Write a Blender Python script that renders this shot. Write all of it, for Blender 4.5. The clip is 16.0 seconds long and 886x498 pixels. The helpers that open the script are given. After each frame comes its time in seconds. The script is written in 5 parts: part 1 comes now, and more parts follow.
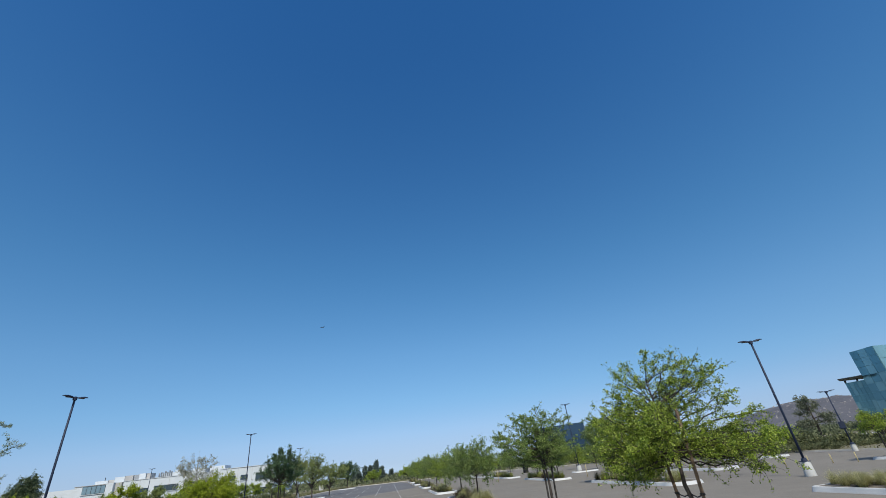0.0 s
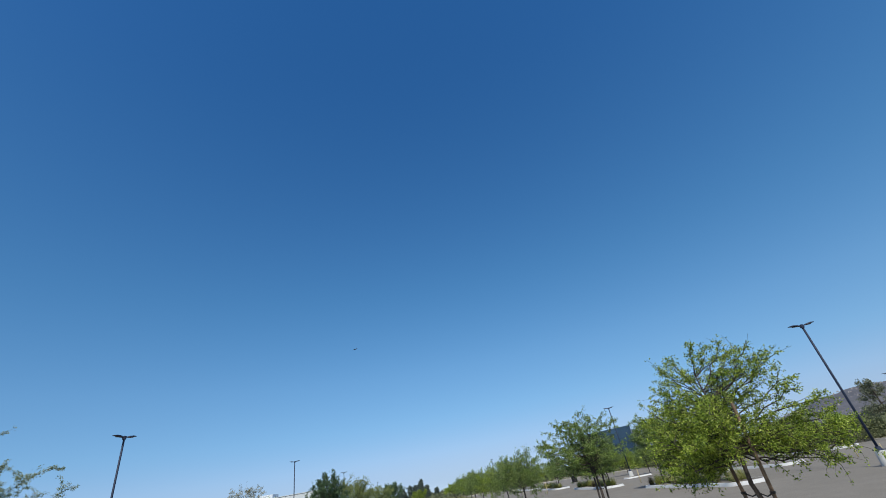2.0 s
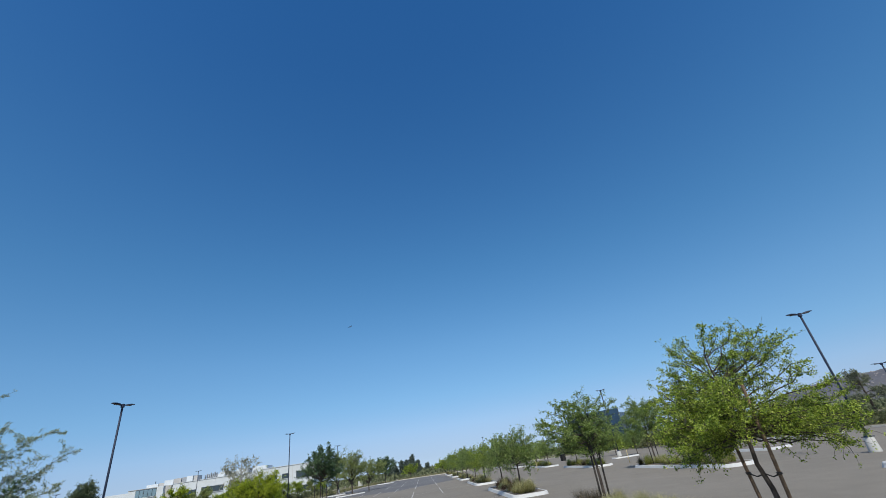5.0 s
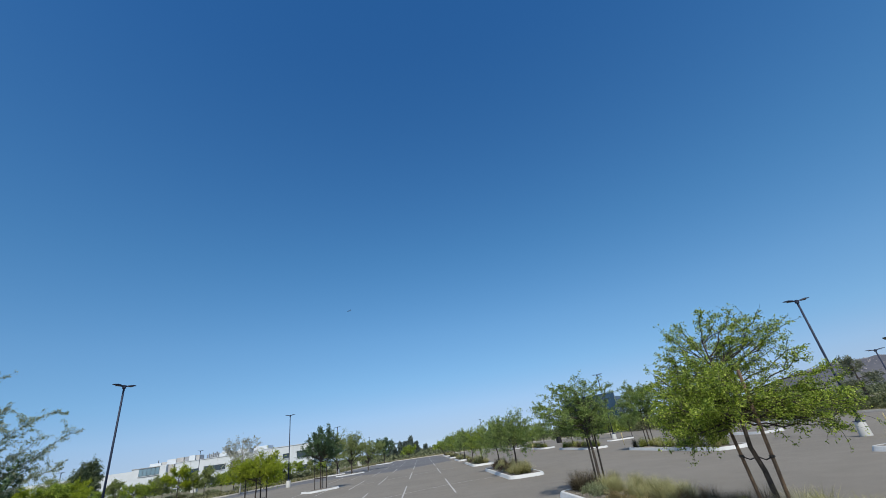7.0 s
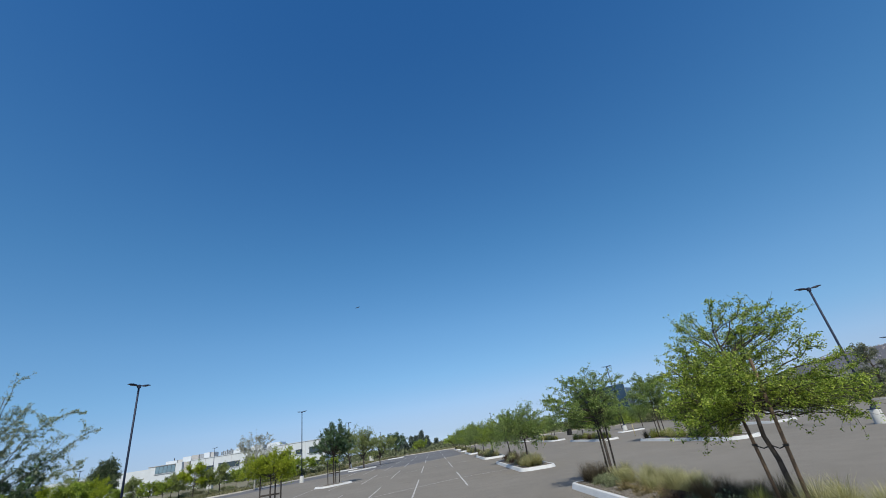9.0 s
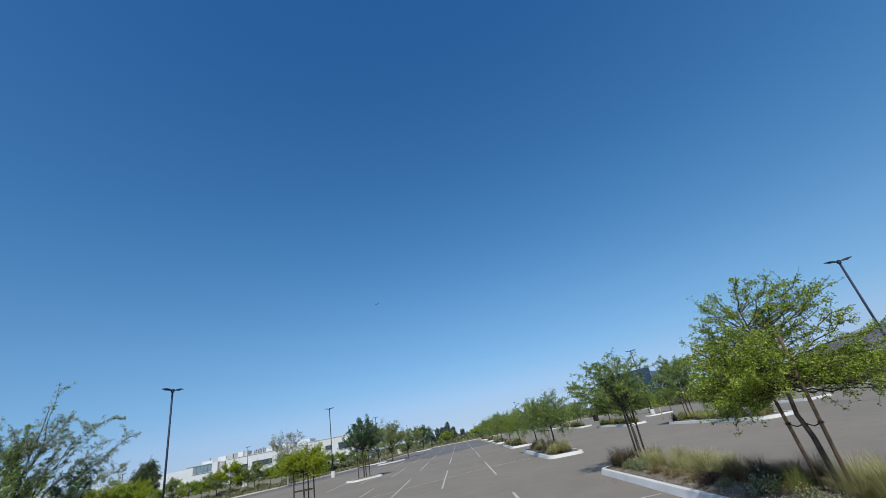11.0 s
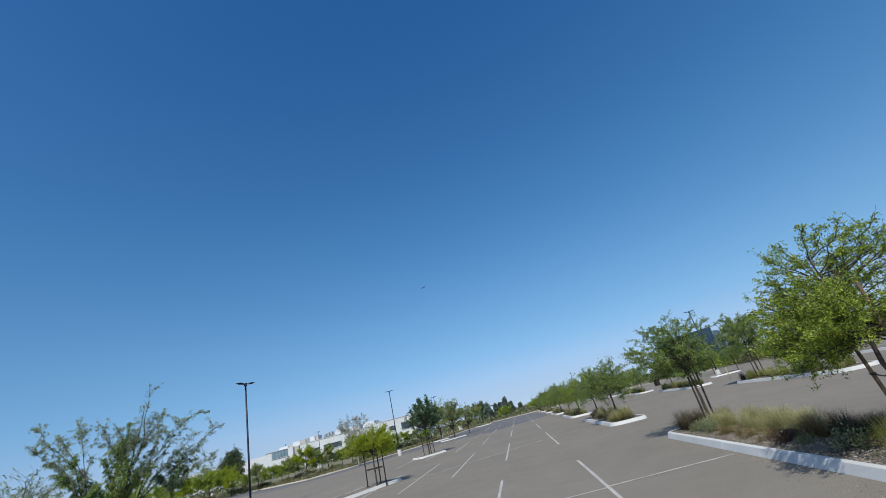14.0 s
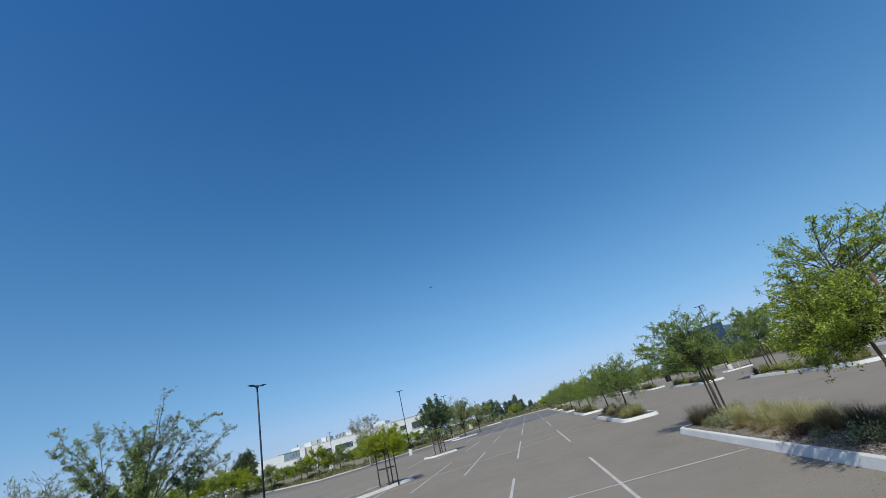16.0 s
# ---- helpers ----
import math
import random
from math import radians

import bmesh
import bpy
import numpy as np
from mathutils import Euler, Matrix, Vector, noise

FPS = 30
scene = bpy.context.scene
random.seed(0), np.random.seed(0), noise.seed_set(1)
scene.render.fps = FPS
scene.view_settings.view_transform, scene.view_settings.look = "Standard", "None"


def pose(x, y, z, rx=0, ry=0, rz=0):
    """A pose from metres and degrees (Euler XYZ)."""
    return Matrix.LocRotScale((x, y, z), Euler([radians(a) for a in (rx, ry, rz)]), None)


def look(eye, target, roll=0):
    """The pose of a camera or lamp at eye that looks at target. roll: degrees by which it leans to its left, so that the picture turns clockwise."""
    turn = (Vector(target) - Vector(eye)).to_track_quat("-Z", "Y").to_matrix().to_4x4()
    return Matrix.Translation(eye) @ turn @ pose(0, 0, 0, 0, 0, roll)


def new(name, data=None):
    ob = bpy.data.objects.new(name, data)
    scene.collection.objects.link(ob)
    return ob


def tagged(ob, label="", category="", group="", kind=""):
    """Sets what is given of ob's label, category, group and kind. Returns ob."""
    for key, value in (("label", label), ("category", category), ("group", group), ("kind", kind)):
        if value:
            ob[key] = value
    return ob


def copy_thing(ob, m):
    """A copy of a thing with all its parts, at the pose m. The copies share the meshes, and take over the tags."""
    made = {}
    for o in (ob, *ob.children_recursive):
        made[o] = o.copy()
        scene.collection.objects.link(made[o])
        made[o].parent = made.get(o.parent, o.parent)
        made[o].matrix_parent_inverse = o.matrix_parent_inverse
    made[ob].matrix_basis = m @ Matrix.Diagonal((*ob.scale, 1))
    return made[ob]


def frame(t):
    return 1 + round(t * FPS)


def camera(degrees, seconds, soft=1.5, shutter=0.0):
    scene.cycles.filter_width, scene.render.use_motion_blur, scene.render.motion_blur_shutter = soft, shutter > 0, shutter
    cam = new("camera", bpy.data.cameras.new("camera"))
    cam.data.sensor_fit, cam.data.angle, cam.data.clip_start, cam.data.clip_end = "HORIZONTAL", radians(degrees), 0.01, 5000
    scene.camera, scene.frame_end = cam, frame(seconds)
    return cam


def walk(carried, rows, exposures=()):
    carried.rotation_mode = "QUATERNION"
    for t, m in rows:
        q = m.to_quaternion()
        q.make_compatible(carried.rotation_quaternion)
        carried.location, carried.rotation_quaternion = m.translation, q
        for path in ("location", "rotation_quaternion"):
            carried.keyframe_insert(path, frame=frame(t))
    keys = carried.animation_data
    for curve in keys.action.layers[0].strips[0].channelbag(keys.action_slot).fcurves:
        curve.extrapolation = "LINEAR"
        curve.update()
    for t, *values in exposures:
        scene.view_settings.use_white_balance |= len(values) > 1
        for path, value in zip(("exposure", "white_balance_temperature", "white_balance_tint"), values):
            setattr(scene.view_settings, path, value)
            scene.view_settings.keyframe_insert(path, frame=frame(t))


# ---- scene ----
cam = camera(94.26, 16.0, soft=0.55)
PATH = [
    (0.0, pose(0.392, -0.367, 2.233, 117.99, 5.71, -6.73)),
    (0.5, pose(0.383, -0.352, 2.229, 117.97, 5.78, -5.97)),
    (1.0, pose(0.372, -0.336, 2.232, 117.50, 6.87, -4.79)),
    (1.5, pose(0.349, -0.317, 2.225, 118.34, 6.45, -2.84)),
    (2.0, pose(0.410, -0.187, 2.222, 120.47, 8.95, -1.14)),
    (2.5, pose(0.378, -0.023, 2.230, 117.72, 9.11, -0.20)),
    (3.0, pose(0.222, 0.036, 2.224, 118.95, 7.11, -1.64)),
    (3.5, pose(0.160, 0.068, 2.236, 118.06, 7.14, -2.31)),
    (4.0, pose(0.118, 0.056, 2.221, 117.99, 8.19, -2.54)),
    (6.5, pose(0.079, 0.108, 2.233, 116.18, 6.70, -2.26)),
    (7.0, pose(0.089, 0.112, 2.231, 115.53, 7.38, -2.69)),
    (7.5, pose(0.079, 0.125, 2.217, 115.16, 6.82, -2.65)),
    (8.0, pose(0.075, 0.128, 2.222, 114.81, 7.00, -2.45)),
    (8.5, pose(0.066, 0.121, 2.212, 114.32, 7.32, -1.80)),
    (9.0, pose(0.065, 0.104, 2.223, 115.03, 8.13, -1.34)),
    (11.5, pose(0.048, 0.062, 2.226, 114.49, 10.45, 2.56)),
    (12.0, pose(0.044, 0.050, 2.226, 114.48, 10.88, 2.62)),
    (12.5, pose(0.040, 0.045, 2.220, 114.95, 11.27, 2.79)),
    (13.0, pose(0.033, 0.024, 2.221, 114.08, 11.08, 4.90)),
    (13.5, pose(0.029, 0.026, 2.225, 113.91, 12.19, 9.49)),
    (14.0, pose(0.013, 0.028, 2.216, 113.33, 13.28, 9.76)),
    (14.5, pose(-0.010, -0.006, 2.204, 113.27, 13.66, 10.07)),
    (15.0, pose(-0.018, -0.010, 2.206, 113.41, 13.69, 10.84)),
    (15.5, pose(-0.011, -0.013, 2.203, 113.39, 14.42, 10.66)),
    (16.0, pose(-0.000, 0.000, 2.210, 113.56, 14.01, 11.13)),
]
walk(cam, PATH)

# ---- world and sun ----
SUN_DIR = Vector((-0.055, -0.635, 0.77)).normalized()   # towards the sun
world = bpy.data.worlds.new("sky")
scene.world = world
world.use_nodes = True
wn = world.node_tree.nodes
sky = wn.new("ShaderNodeTexSky")
sky.sky_type = "NISHITA"
sky.sun_disc = False
sky.sun_elevation = math.asin(SUN_DIR.z)
sky.sun_rotation = math.atan2(SUN_DIR.x, SUN_DIR.y)
sky.altitude = 150
sky.air_density, sky.dust_density, sky.ozone_density = 1.0, 0.5, 1.4
# the clear air of the day: the horizon keeps the blue of the lower sky
where = wn.new("ShaderNodeTexCoord")
raised = wn.new("ShaderNodeVectorMath")
raised.operation = "MULTIPLY_ADD"
raised.inputs[1].default_value, raised.inputs[2].default_value = (1.0, 1.0, 0.78), (0.0, 0.0, 0.13)
unit = wn.new("ShaderNodeVectorMath")
unit.operation = "NORMALIZE"
world.node_tree.links.new(where.outputs["Generated"], raised.inputs[0])
world.node_tree.links.new(raised.outputs[0], unit.inputs[0])
world.node_tree.links.new(unit.outputs[0], sky.inputs["Vector"])
deep = wn.new("ShaderNodeHueSaturation")
# haze low over the land takes some of the blue away
height = wn.new("ShaderNodeSeparateXYZ")
world.node_tree.links.new(where.outputs["Generated"], height.inputs[0])
for socket, low_value, high_value in (("Saturation", 1.08, 1.34), ("Hue", 0.510, 0.4985)):
    haze = wn.new("ShaderNodeMapRange")
    haze.interpolation_type = "SMOOTHSTEP"
    haze.inputs["From Min"].default_value, haze.inputs["From Max"].default_value = -0.02, 0.15
    haze.inputs["To Min"].default_value, haze.inputs["To Max"].default_value = low_value, high_value
    world.node_tree.links.new(height.outputs["Z"], haze.inputs["Value"])
    world.node_tree.links.new(haze.outputs["Result"], deep.inputs[socket])
world.node_tree.links.new(sky.outputs["Color"], deep.inputs["Color"])
# the zenith is a deeper blue, the lower sky a little milkier
depth_ramp = wn.new("ShaderNodeValToRGB")
depth_ramp.color_ramp.elements[0].position, depth_ramp.color_ramp.elements[1].position = 0.02, 1.0
depth_ramp.color_ramp.elements[0].color, depth_ramp.color_ramp.elements[1].color = (0.71, 0.64, 0.605, 1), (0.485, 0.64, 0.755, 1)
for at, tint in ((0.075, (0.875, 0.772, 0.715, 1)), (0.14, (0.97, 0.835, 0.76, 1)), (0.24, (0.97, 0.85, 0.78, 1)), (0.42, (0.815, 0.80, 0.765, 1)), (0.63, (0.68, 0.722, 0.76, 1)), (0.78, (0.575, 0.672, 0.757, 1))):
    depth_ramp.color_ramp.elements.new(at).color = tint
world.node_tree.links.new(height.outputs["Z"], depth_ramp.inputs["Fac"])
graded = wn.new("ShaderNodeMix")
graded.data_type, graded.blend_type = "RGBA", "MULTIPLY"
graded.inputs[0].default_value = 1.0
world.node_tree.links.new(deep.outputs["Color"], graded.inputs[6])
world.node_tree.links.new(depth_ramp.outputs["Color"], graded.inputs[7])
# round the sun, behind the camera, the sky pales to a bright milky glow
facing = wn.new("ShaderNodeVectorMath")
facing.operation = "DOT_PRODUCT"
facing.inputs[1].default_value = SUN_DIR
world.node_tree.links.new(where.outputs["Generated"], facing.inputs[0])
glow = wn.new("ShaderNodeMapRange")
glow.interpolation_type = "SMOOTHSTEP"
glow.inputs["From Min"].default_value, glow.inputs["From Max"].default_value = 0.46, 1.0
world.node_tree.links.new(facing.outputs["Value"], glow.inputs["Value"])
milky = wn.new("ShaderNodeHueSaturation")
milky.inputs["Saturation"].default_value, milky.inputs["Value"].default_value = 0.4, 0.6
world.node_tree.links.new(sky.outputs["Color"], milky.inputs["Color"])
whole = wn.new("ShaderNodeMix")
whole.data_type = "RGBA"
world.node_tree.links.new(glow.outputs["Result"], whole.inputs[0])
world.node_tree.links.new(graded.outputs[2], whole.inputs[6])
world.node_tree.links.new(milky.outputs["Color"], whole.inputs[7])
world.node_tree.links.new(whole.outputs[2], wn["Background"].inputs["Color"])
wn["Background"].inputs["Strength"].default_value = 0.187
sun_data = bpy.data.lights.new("sun", "SUN")
sun_data.energy, sun_data.angle, sun_data.color = 3.9, radians(0.53), (1.0, 0.945, 0.845)
sun = new("sun", sun_data)
sun.matrix_world = look(SUN_DIR * 200, (0, 0, 0))
scene.view_settings.exposure = 0.0

# ---- materials ----
def nodes_of(name):
    m = bpy.data.materials.new(name)
    m.use_nodes = True
    nt = m.node_tree
    return m, nt, nt.nodes, nt.links, nt.nodes["Principled BSDF"]


def ramp(nt, source, stops):
    r = nt.nodes.new("ShaderNodeValToRGB")
    while len(r.color_ramp.elements) < len(stops):
        r.color_ramp.elements.new(0.5)
    for e, (p, c) in zip(r.color_ramp.elements, stops):
        e.position, e.color = p, (*c, 1)
    nt.links.new(source, r.inputs[0])
    return r.outputs[0]


def noise_of(nt, scale, detail=6, rough=0.6, vector=None):
    n = nt.nodes.new("ShaderNodeTexNoise")
    n.inputs["Scale"].default_value, n.inputs["Detail"].default_value, n.inputs["Roughness"].default_value = scale, detail, rough
    if vector is None:
        vector = nt.nodes.new("ShaderNodeNewGeometry").outputs["Position"]
    nt.links.new(vector, n.inputs["Vector"])
    return n.outputs["Fac"]


def mixed(nt, a, b, fac, mode="MIX"):
    m = nt.nodes.new("ShaderNodeMix")
    m.data_type, m.blend_type = "RGBA", mode
    for socket, value in ((m.inputs[0], fac), (m.inputs[6], a), (m.inputs[7], b)):
        if isinstance(value, (int, float)):
            socket.default_value = value
        elif isinstance(value, tuple):
            socket.default_value = (*value, 1)
        else:
            nt.links.new(value, socket)
    return m.outputs[2]


def surface(name, low, high, scale=3.0, fine=60.0, rough=0.8, bump=0.02, metal=0.0, grain=0.35):
    """A worn surface: blotches at one scale, grain at a finer one, and relief."""
    m, nt, nd, ln, p = nodes_of(name)
    a = ramp(nt, noise_of(nt, scale), [(0.3, low), (0.7, high)])
    g = ramp(nt, noise_of(nt, fine, 3), [(0.3, (0.55, 0.55, 0.55)), (0.7, (1.0, 1.0, 1.0))])
    ln.new(mixed(nt, a, g, grain, "MULTIPLY"), p.inputs["Base Color"])
    p.inputs["Roughness"].default_value, p.inputs["Metallic"].default_value = rough, metal
    if bump:
        b = nd.new("ShaderNodeBump")
        b.inputs["Strength"].default_value, b.inputs["Distance"].default_value = 0.6, bump
        ln.new(noise_of(nt, fine, 4), b.inputs["Height"])
        ln.new(b.outputs["Normal"], p.inputs["Normal"])
    return m


def leafy(name, stops, through_part=0.35, rough=0.55, sheen=0.3):
    """Leaves: colour by the leaf, some light coming through."""
    m, nt, nd, ln, p = nodes_of(name)
    geo = nd.new("ShaderNodeNewGeometry")
    c = ramp(nt, geo.outputs["Random Per Island"], stops)
    c = mixed(nt, c, ramp(nt, noise_of(nt, 1.3, 3), [(0.3, (0.75, 0.75, 0.75)), (0.7, (1.15, 1.15, 1.0))]), 0.6, "MULTIPLY")
    ln.new(c, p.inputs["Base Color"])
    p.inputs["Roughness"].default_value = rough
    p.inputs["Specular IOR Level"].default_value = sheen
    t = nd.new("ShaderNodeBsdfTranslucent")
    ln.new(c, t.inputs["Color"])
    mx = nd.new("ShaderNodeMixShader")
    mx.inputs[0].default_value = through_part
    ln.new(p.outputs[0], mx.inputs[1])
    ln.new(t.outputs[0], mx.inputs[2])
    ln.new(mx.outputs[0], nd["Material Output"].inputs["Surface"])
    return m


def asphalt(name, low, high, joint):
    m, nt, nd, ln, p = nodes_of(name)
    pos = nd.new("ShaderNodeNewGeometry").outputs["Position"]
    base = ramp(nt, noise_of(nt, 0.12, 5, 0.6, pos), [(0.3, low), (0.7, high)])
    stain = ramp(nt, noise_of(nt, 0.9, 6, 0.65, pos), [(0.35, (0.89, 0.885, 0.88)), (0.6, (1.0, 1.0, 1.0))])
    grit = ramp(nt, noise_of(nt, 34.0, 4, 0.75, pos), [(0.25, (0.5, 0.5, 0.5)), (0.5, (1.0, 1.0, 1.0)), (0.72, (1.4, 1.38, 1.32))])
    c = mixed(nt, base, stain, 0.8, "MULTIPLY")
    c = mixed(nt, c, grit, 0.7, "MULTIPLY")
    # paving seams, one pass of the paver apart
    sep = nd.new("ShaderNodeSeparateXYZ")
    ln.new(pos, sep.inputs[0])
    md = nd.new("ShaderNodeMath")
    md.operation = "PINGPONG"
    md.inputs[1].default_value = 2.3
    ln.new(sep.outputs["Y"], md.inputs[0])
    seam = ramp(nt, md.outputs[0], [(0.0, joint), (0.03, (1.0, 1.0, 1.0))])
    c = mixed(nt, c, seam, 0.35, "MULTIPLY")
    ln.new(c, p.inputs["Base Color"])
    p.inputs["Roughness"].default_value = 0.9
    p.inputs["Specular IOR Level"].default_value = 0.25
    b = nd.new("ShaderNodeBump")
    b.inputs["Strength"].default_value, b.inputs["Distance"].default_value = 0.5, 0.008
    ln.new(noise_of(nt, 70.0, 3, 0.6, pos), b.inputs["Height"])
    ln.new(b.outputs["Normal"], p.inputs["Normal"])
    return m


M_ASPHALT = asphalt("asphalt_worn", (0.188, 0.174, 0.151), (0.225, 0.209, 0.183), (0.8, 0.8, 0.8))
M_ASPHALT_DARK = asphalt("asphalt_sealed", (0.126, 0.129, 0.138), (0.160, 0.163, 0.173), (0.9, 0.9, 0.9))
M_EARTH = surface("dry_grassland", (0.145, 0.135, 0.083), (0.215, 0.20, 0.128), 0.06, 2.0, 0.95, 0.0)
M_MULCH = surface("mulch", (0.15, 0.13, 0.112), (0.28, 0.255, 0.225), 2.5, 28.0, 0.95, 0.05, grain=0.9)
M_CHIP = leafy("bark_chips", [(0.0, (0.055, 0.049, 0.043)), (0.45, (0.145, 0.13, 0.113)), (0.85, (0.25, 0.228, 0.205)), (1.0, (0.40, 0.37, 0.33))], 0.0, 0.95)
M_PAINT = surface("stripe_paint", (0.34, 0.33, 0.31), (0.58, 0.57, 0.55), 2.2, 26.0, 0.7, 0.0, grain=0.45)
M_KERB = surface("kerb_concrete", (0.50, 0.525, 0.535), (0.62, 0.635, 0.64), 1.1, 50.0, 0.85, 0.004, grain=0.25)
M_KERB_OLD = surface("weathered_kerb", (0.34, 0.32, 0.28), (0.52, 0.50, 0.45), 0.5, 40.0, 0.9, 0.004, grain=0.4)
M_CONCRETE = surface("pale_concrete", (0.44, 0.455, 0.45), (0.50, 0.51, 0.50), 1.6, 40.0, 0.85, 0.004, grain=0.25)
# dark lamp paint, its blue put in for the sky it reflects
M_POLE = surface("bronze_paint_sky_tint", (0.005, 0.015, 0.044), (0.009, 0.022, 0.06), 2.0, 30.0, 0.65, 0.0)
M_LENS = surface("lamp_lens", (0.05, 0.05, 0.05), (0.07, 0.07, 0.07), 4.0, 30.0, 0.5, 0.0)
M_BARK = surface("bark", (0.035, 0.028, 0.024), (0.095, 0.078, 0.066), 7.0, 40.0, 0.9, 0.012, grain=0.6)
M_BARK_PALE = surface("pale_bark", (0.22, 0.22, 0.20), (0.36, 0.355, 0.33), 5.0, 30.0, 0.9, 0.006, grain=0.4)
M_STAKE = surface("stake_wood", (0.115, 0.075, 0.05), (0.205, 0.145, 0.098), 4.0, 45.0, 0.85, 0.004, grain=0.6)
M_STAKE_DARK = surface("dark_stake_wood", (0.025, 0.022, 0.02), (0.055, 0.048, 0.042), 4.0, 45.0, 0.85, 0.004, grain=0.5)
M_TIE = surface("rubber_tie", (0.02, 0.02, 0.02), (0.035, 0.035, 0.035), 4.0, 30.0, 0.7, 0.0)
M_POST = surface("marker_yellow", (0.58, 0.48, 0.25), (0.66, 0.56, 0.32), 3.0, 30.0, 0.6, 0.0)
M_BIN = surface("bin_black", (0.008, 0.008, 0.009), (0.014, 0.014, 0.015), 3.0, 30.0, 0.8, 0.0)
M_WALL = surface("white_stucco", (0.50, 0.55, 0.59), (0.58, 0.63, 0.675), 0.25, 8.0, 0.85, 0.0, grain=0.15)
# grey parts, and the painted shaded sides of some white office blocks
M_GREY_AND_SHADE = surface("grey_and_shade_panel", (0.36, 0.36, 0.36), (0.46, 0.46, 0.45), 0.3, 8.0, 0.7, 0.0, grain=0.2)
M_DUCT = surface("galvanised", (0.32, 0.34, 0.36), (0.46, 0.48, 0.5), 1.0, 9.0, 0.45, 0.0, 0.6)
M_FRAME = surface("dark_frame", (0.03, 0.034, 0.04), (0.05, 0.055, 0.06), 1.0, 9.0, 0.5, 0.0)
# hill colour with the bluish haze of distance mixed in
M_ROCK_HAZED = surface("hillside", (0.080, 0.083, 0.100), (0.125, 0.126, 0.145), 0.012, 0.09, 0.95, 0.0, grain=0.55)
M_BOULDER = surface("granite", (0.26, 0.245, 0.25), (0.36, 0.34, 0.335), 0.2, 1.0, 0.9, 0.0)
M_JET = surface("jet_paint", (0.02, 0.025, 0.035), (0.03, 0.035, 0.05), 0.2, 1.0, 0.5, 0.0)


def glass(name, colour, rough=0.06, metal=0.55):
    m, nt, nd, ln, p = nodes_of(name)
    c = ramp(nt, noise_of(nt, 0.09, 2), [(0.35, tuple(0.7 * v for v in colour)), (0.65, colour)])
    ln.new(c, p.inputs["Base Color"])
    p.inputs["Roughness"].default_value, p.inputs["Metallic"].default_value = rough, metal
    return m


M_GLASS_TEAL = glass("teal_glass", (0.15, 0.33, 0.385), 0.12, 0.6)
M_GLASS_TEAL_LIGHT = glass("teal_glass_clear", (0.26, 0.47, 0.51), 0.15, 0.5)
M_FRAME_TEAL = surface("teal_mullion", (0.10, 0.22, 0.235), (0.14, 0.28, 0.30), 1.0, 9.0, 0.5, 0.0)
M_GLASS_BLUE = glass("blue_glass", (0.075, 0.13, 0.19), 0.2, 0.6)
# pale blue base colour stands in for sky mirrored in the bay window
M_GLASS_SKY = glass("sky_glass", (0.30, 0.42, 0.46), 0.1, 0.7)
M_GLASS_DARK = glass("dark_glass", (0.05, 0.075, 0.09), 0.08, 0.4)

OAK = [(0.0, (0.06, 0.115, 0.02)), (0.3, (0.165, 0.255, 0.032)), (0.7, (0.36, 0.475, 0.052)), (1.0, (0.55, 0.62, 0.15))]
M_LEAF = leafy("oak_leaves", OAK, 0.42, 0.45, 0.4)
M_LEAF_MID = leafy("row_leaves", [(0.0, (0.045, 0.09, 0.025)), (0.4, (0.145, 0.235, 0.05)), (0.75, (0.275, 0.385, 0.09)), (1.0, (0.43, 0.51, 0.19))], 0.34, 0.42, 0.55)
M_LEAF_OLIVE = leafy("olive_leaves", [(0.0, (0.13, 0.175, 0.05)), (0.5, (0.25, 0.31, 0.105)), (1.0, (0.42, 0.46, 0.21))], 0.42)
M_LEAF_LIME = leafy("lime_leaves", [(0.0, (0.15, 0.22, 0.014)), (0.5, (0.30, 0.38, 0.025)), (1.0, (0.44, 0.49, 0.05))], 0.4)
M_LEAF_DARK = leafy("dark_leaves", [(0.0, (0.032, 0.07, 0.035)), (0.5, (0.078, 0.145, 0.07)), (1.0, (0.16, 0.235, 0.12))], 0.25)
M_LEAF_PALE = leafy("pale_leaves", [(0.0, (0.15, 0.21, 0.115)), (0.4, (0.28, 0.355, 0.22)), (0.8, (0.44, 0.50, 0.38)), (1.0, (0.66, 0.69, 0.60))], 0.6)
M_LEAF_GREY = leafy("grey_twigs", [(0.0, (0.16, 0.18, 0.12)), (0.5, (0.32, 0.33, 0.25)), (1.0, (0.52, 0.52, 0.42))], 0.3)
M_NEEDLE = leafy("pine_needles", [(0.0, (0.05, 0.085, 0.045)), (0.6, (0.11, 0.155, 0.085)), (1.0, (0.19, 0.22, 0.12))], 0.25)
M_NEEDLE_PALE = leafy("grey_pine_needles", [(0.0, (0.085, 0.11, 0.075)), (0.6, (0.16, 0.185, 0.125)), (1.0, (0.26, 0.27, 0.19))], 0.25)
# distant needles, paled and blued in the colour to give air haze
M_NEEDLE_HAZED = leafy("hazed_pine_needles", [(0.0, (0.075, 0.105, 0.10)), (1.0, (0.14, 0.18, 0.165))], 0.1, 1.0, 0.0)
M_SCRUB = leafy("scrub", [(0.0, (0.08, 0.098, 0.06)), (1.0, (0.165, 0.185, 0.115))], 0.1, 1.0, 0.0)
M_SHRUB = leafy("shrub_leaves", [(0.0, (0.055, 0.072, 0.035)), (0.5, (0.115, 0.135, 0.06)), (1.0, (0.20, 0.21, 0.105))], 0.2)
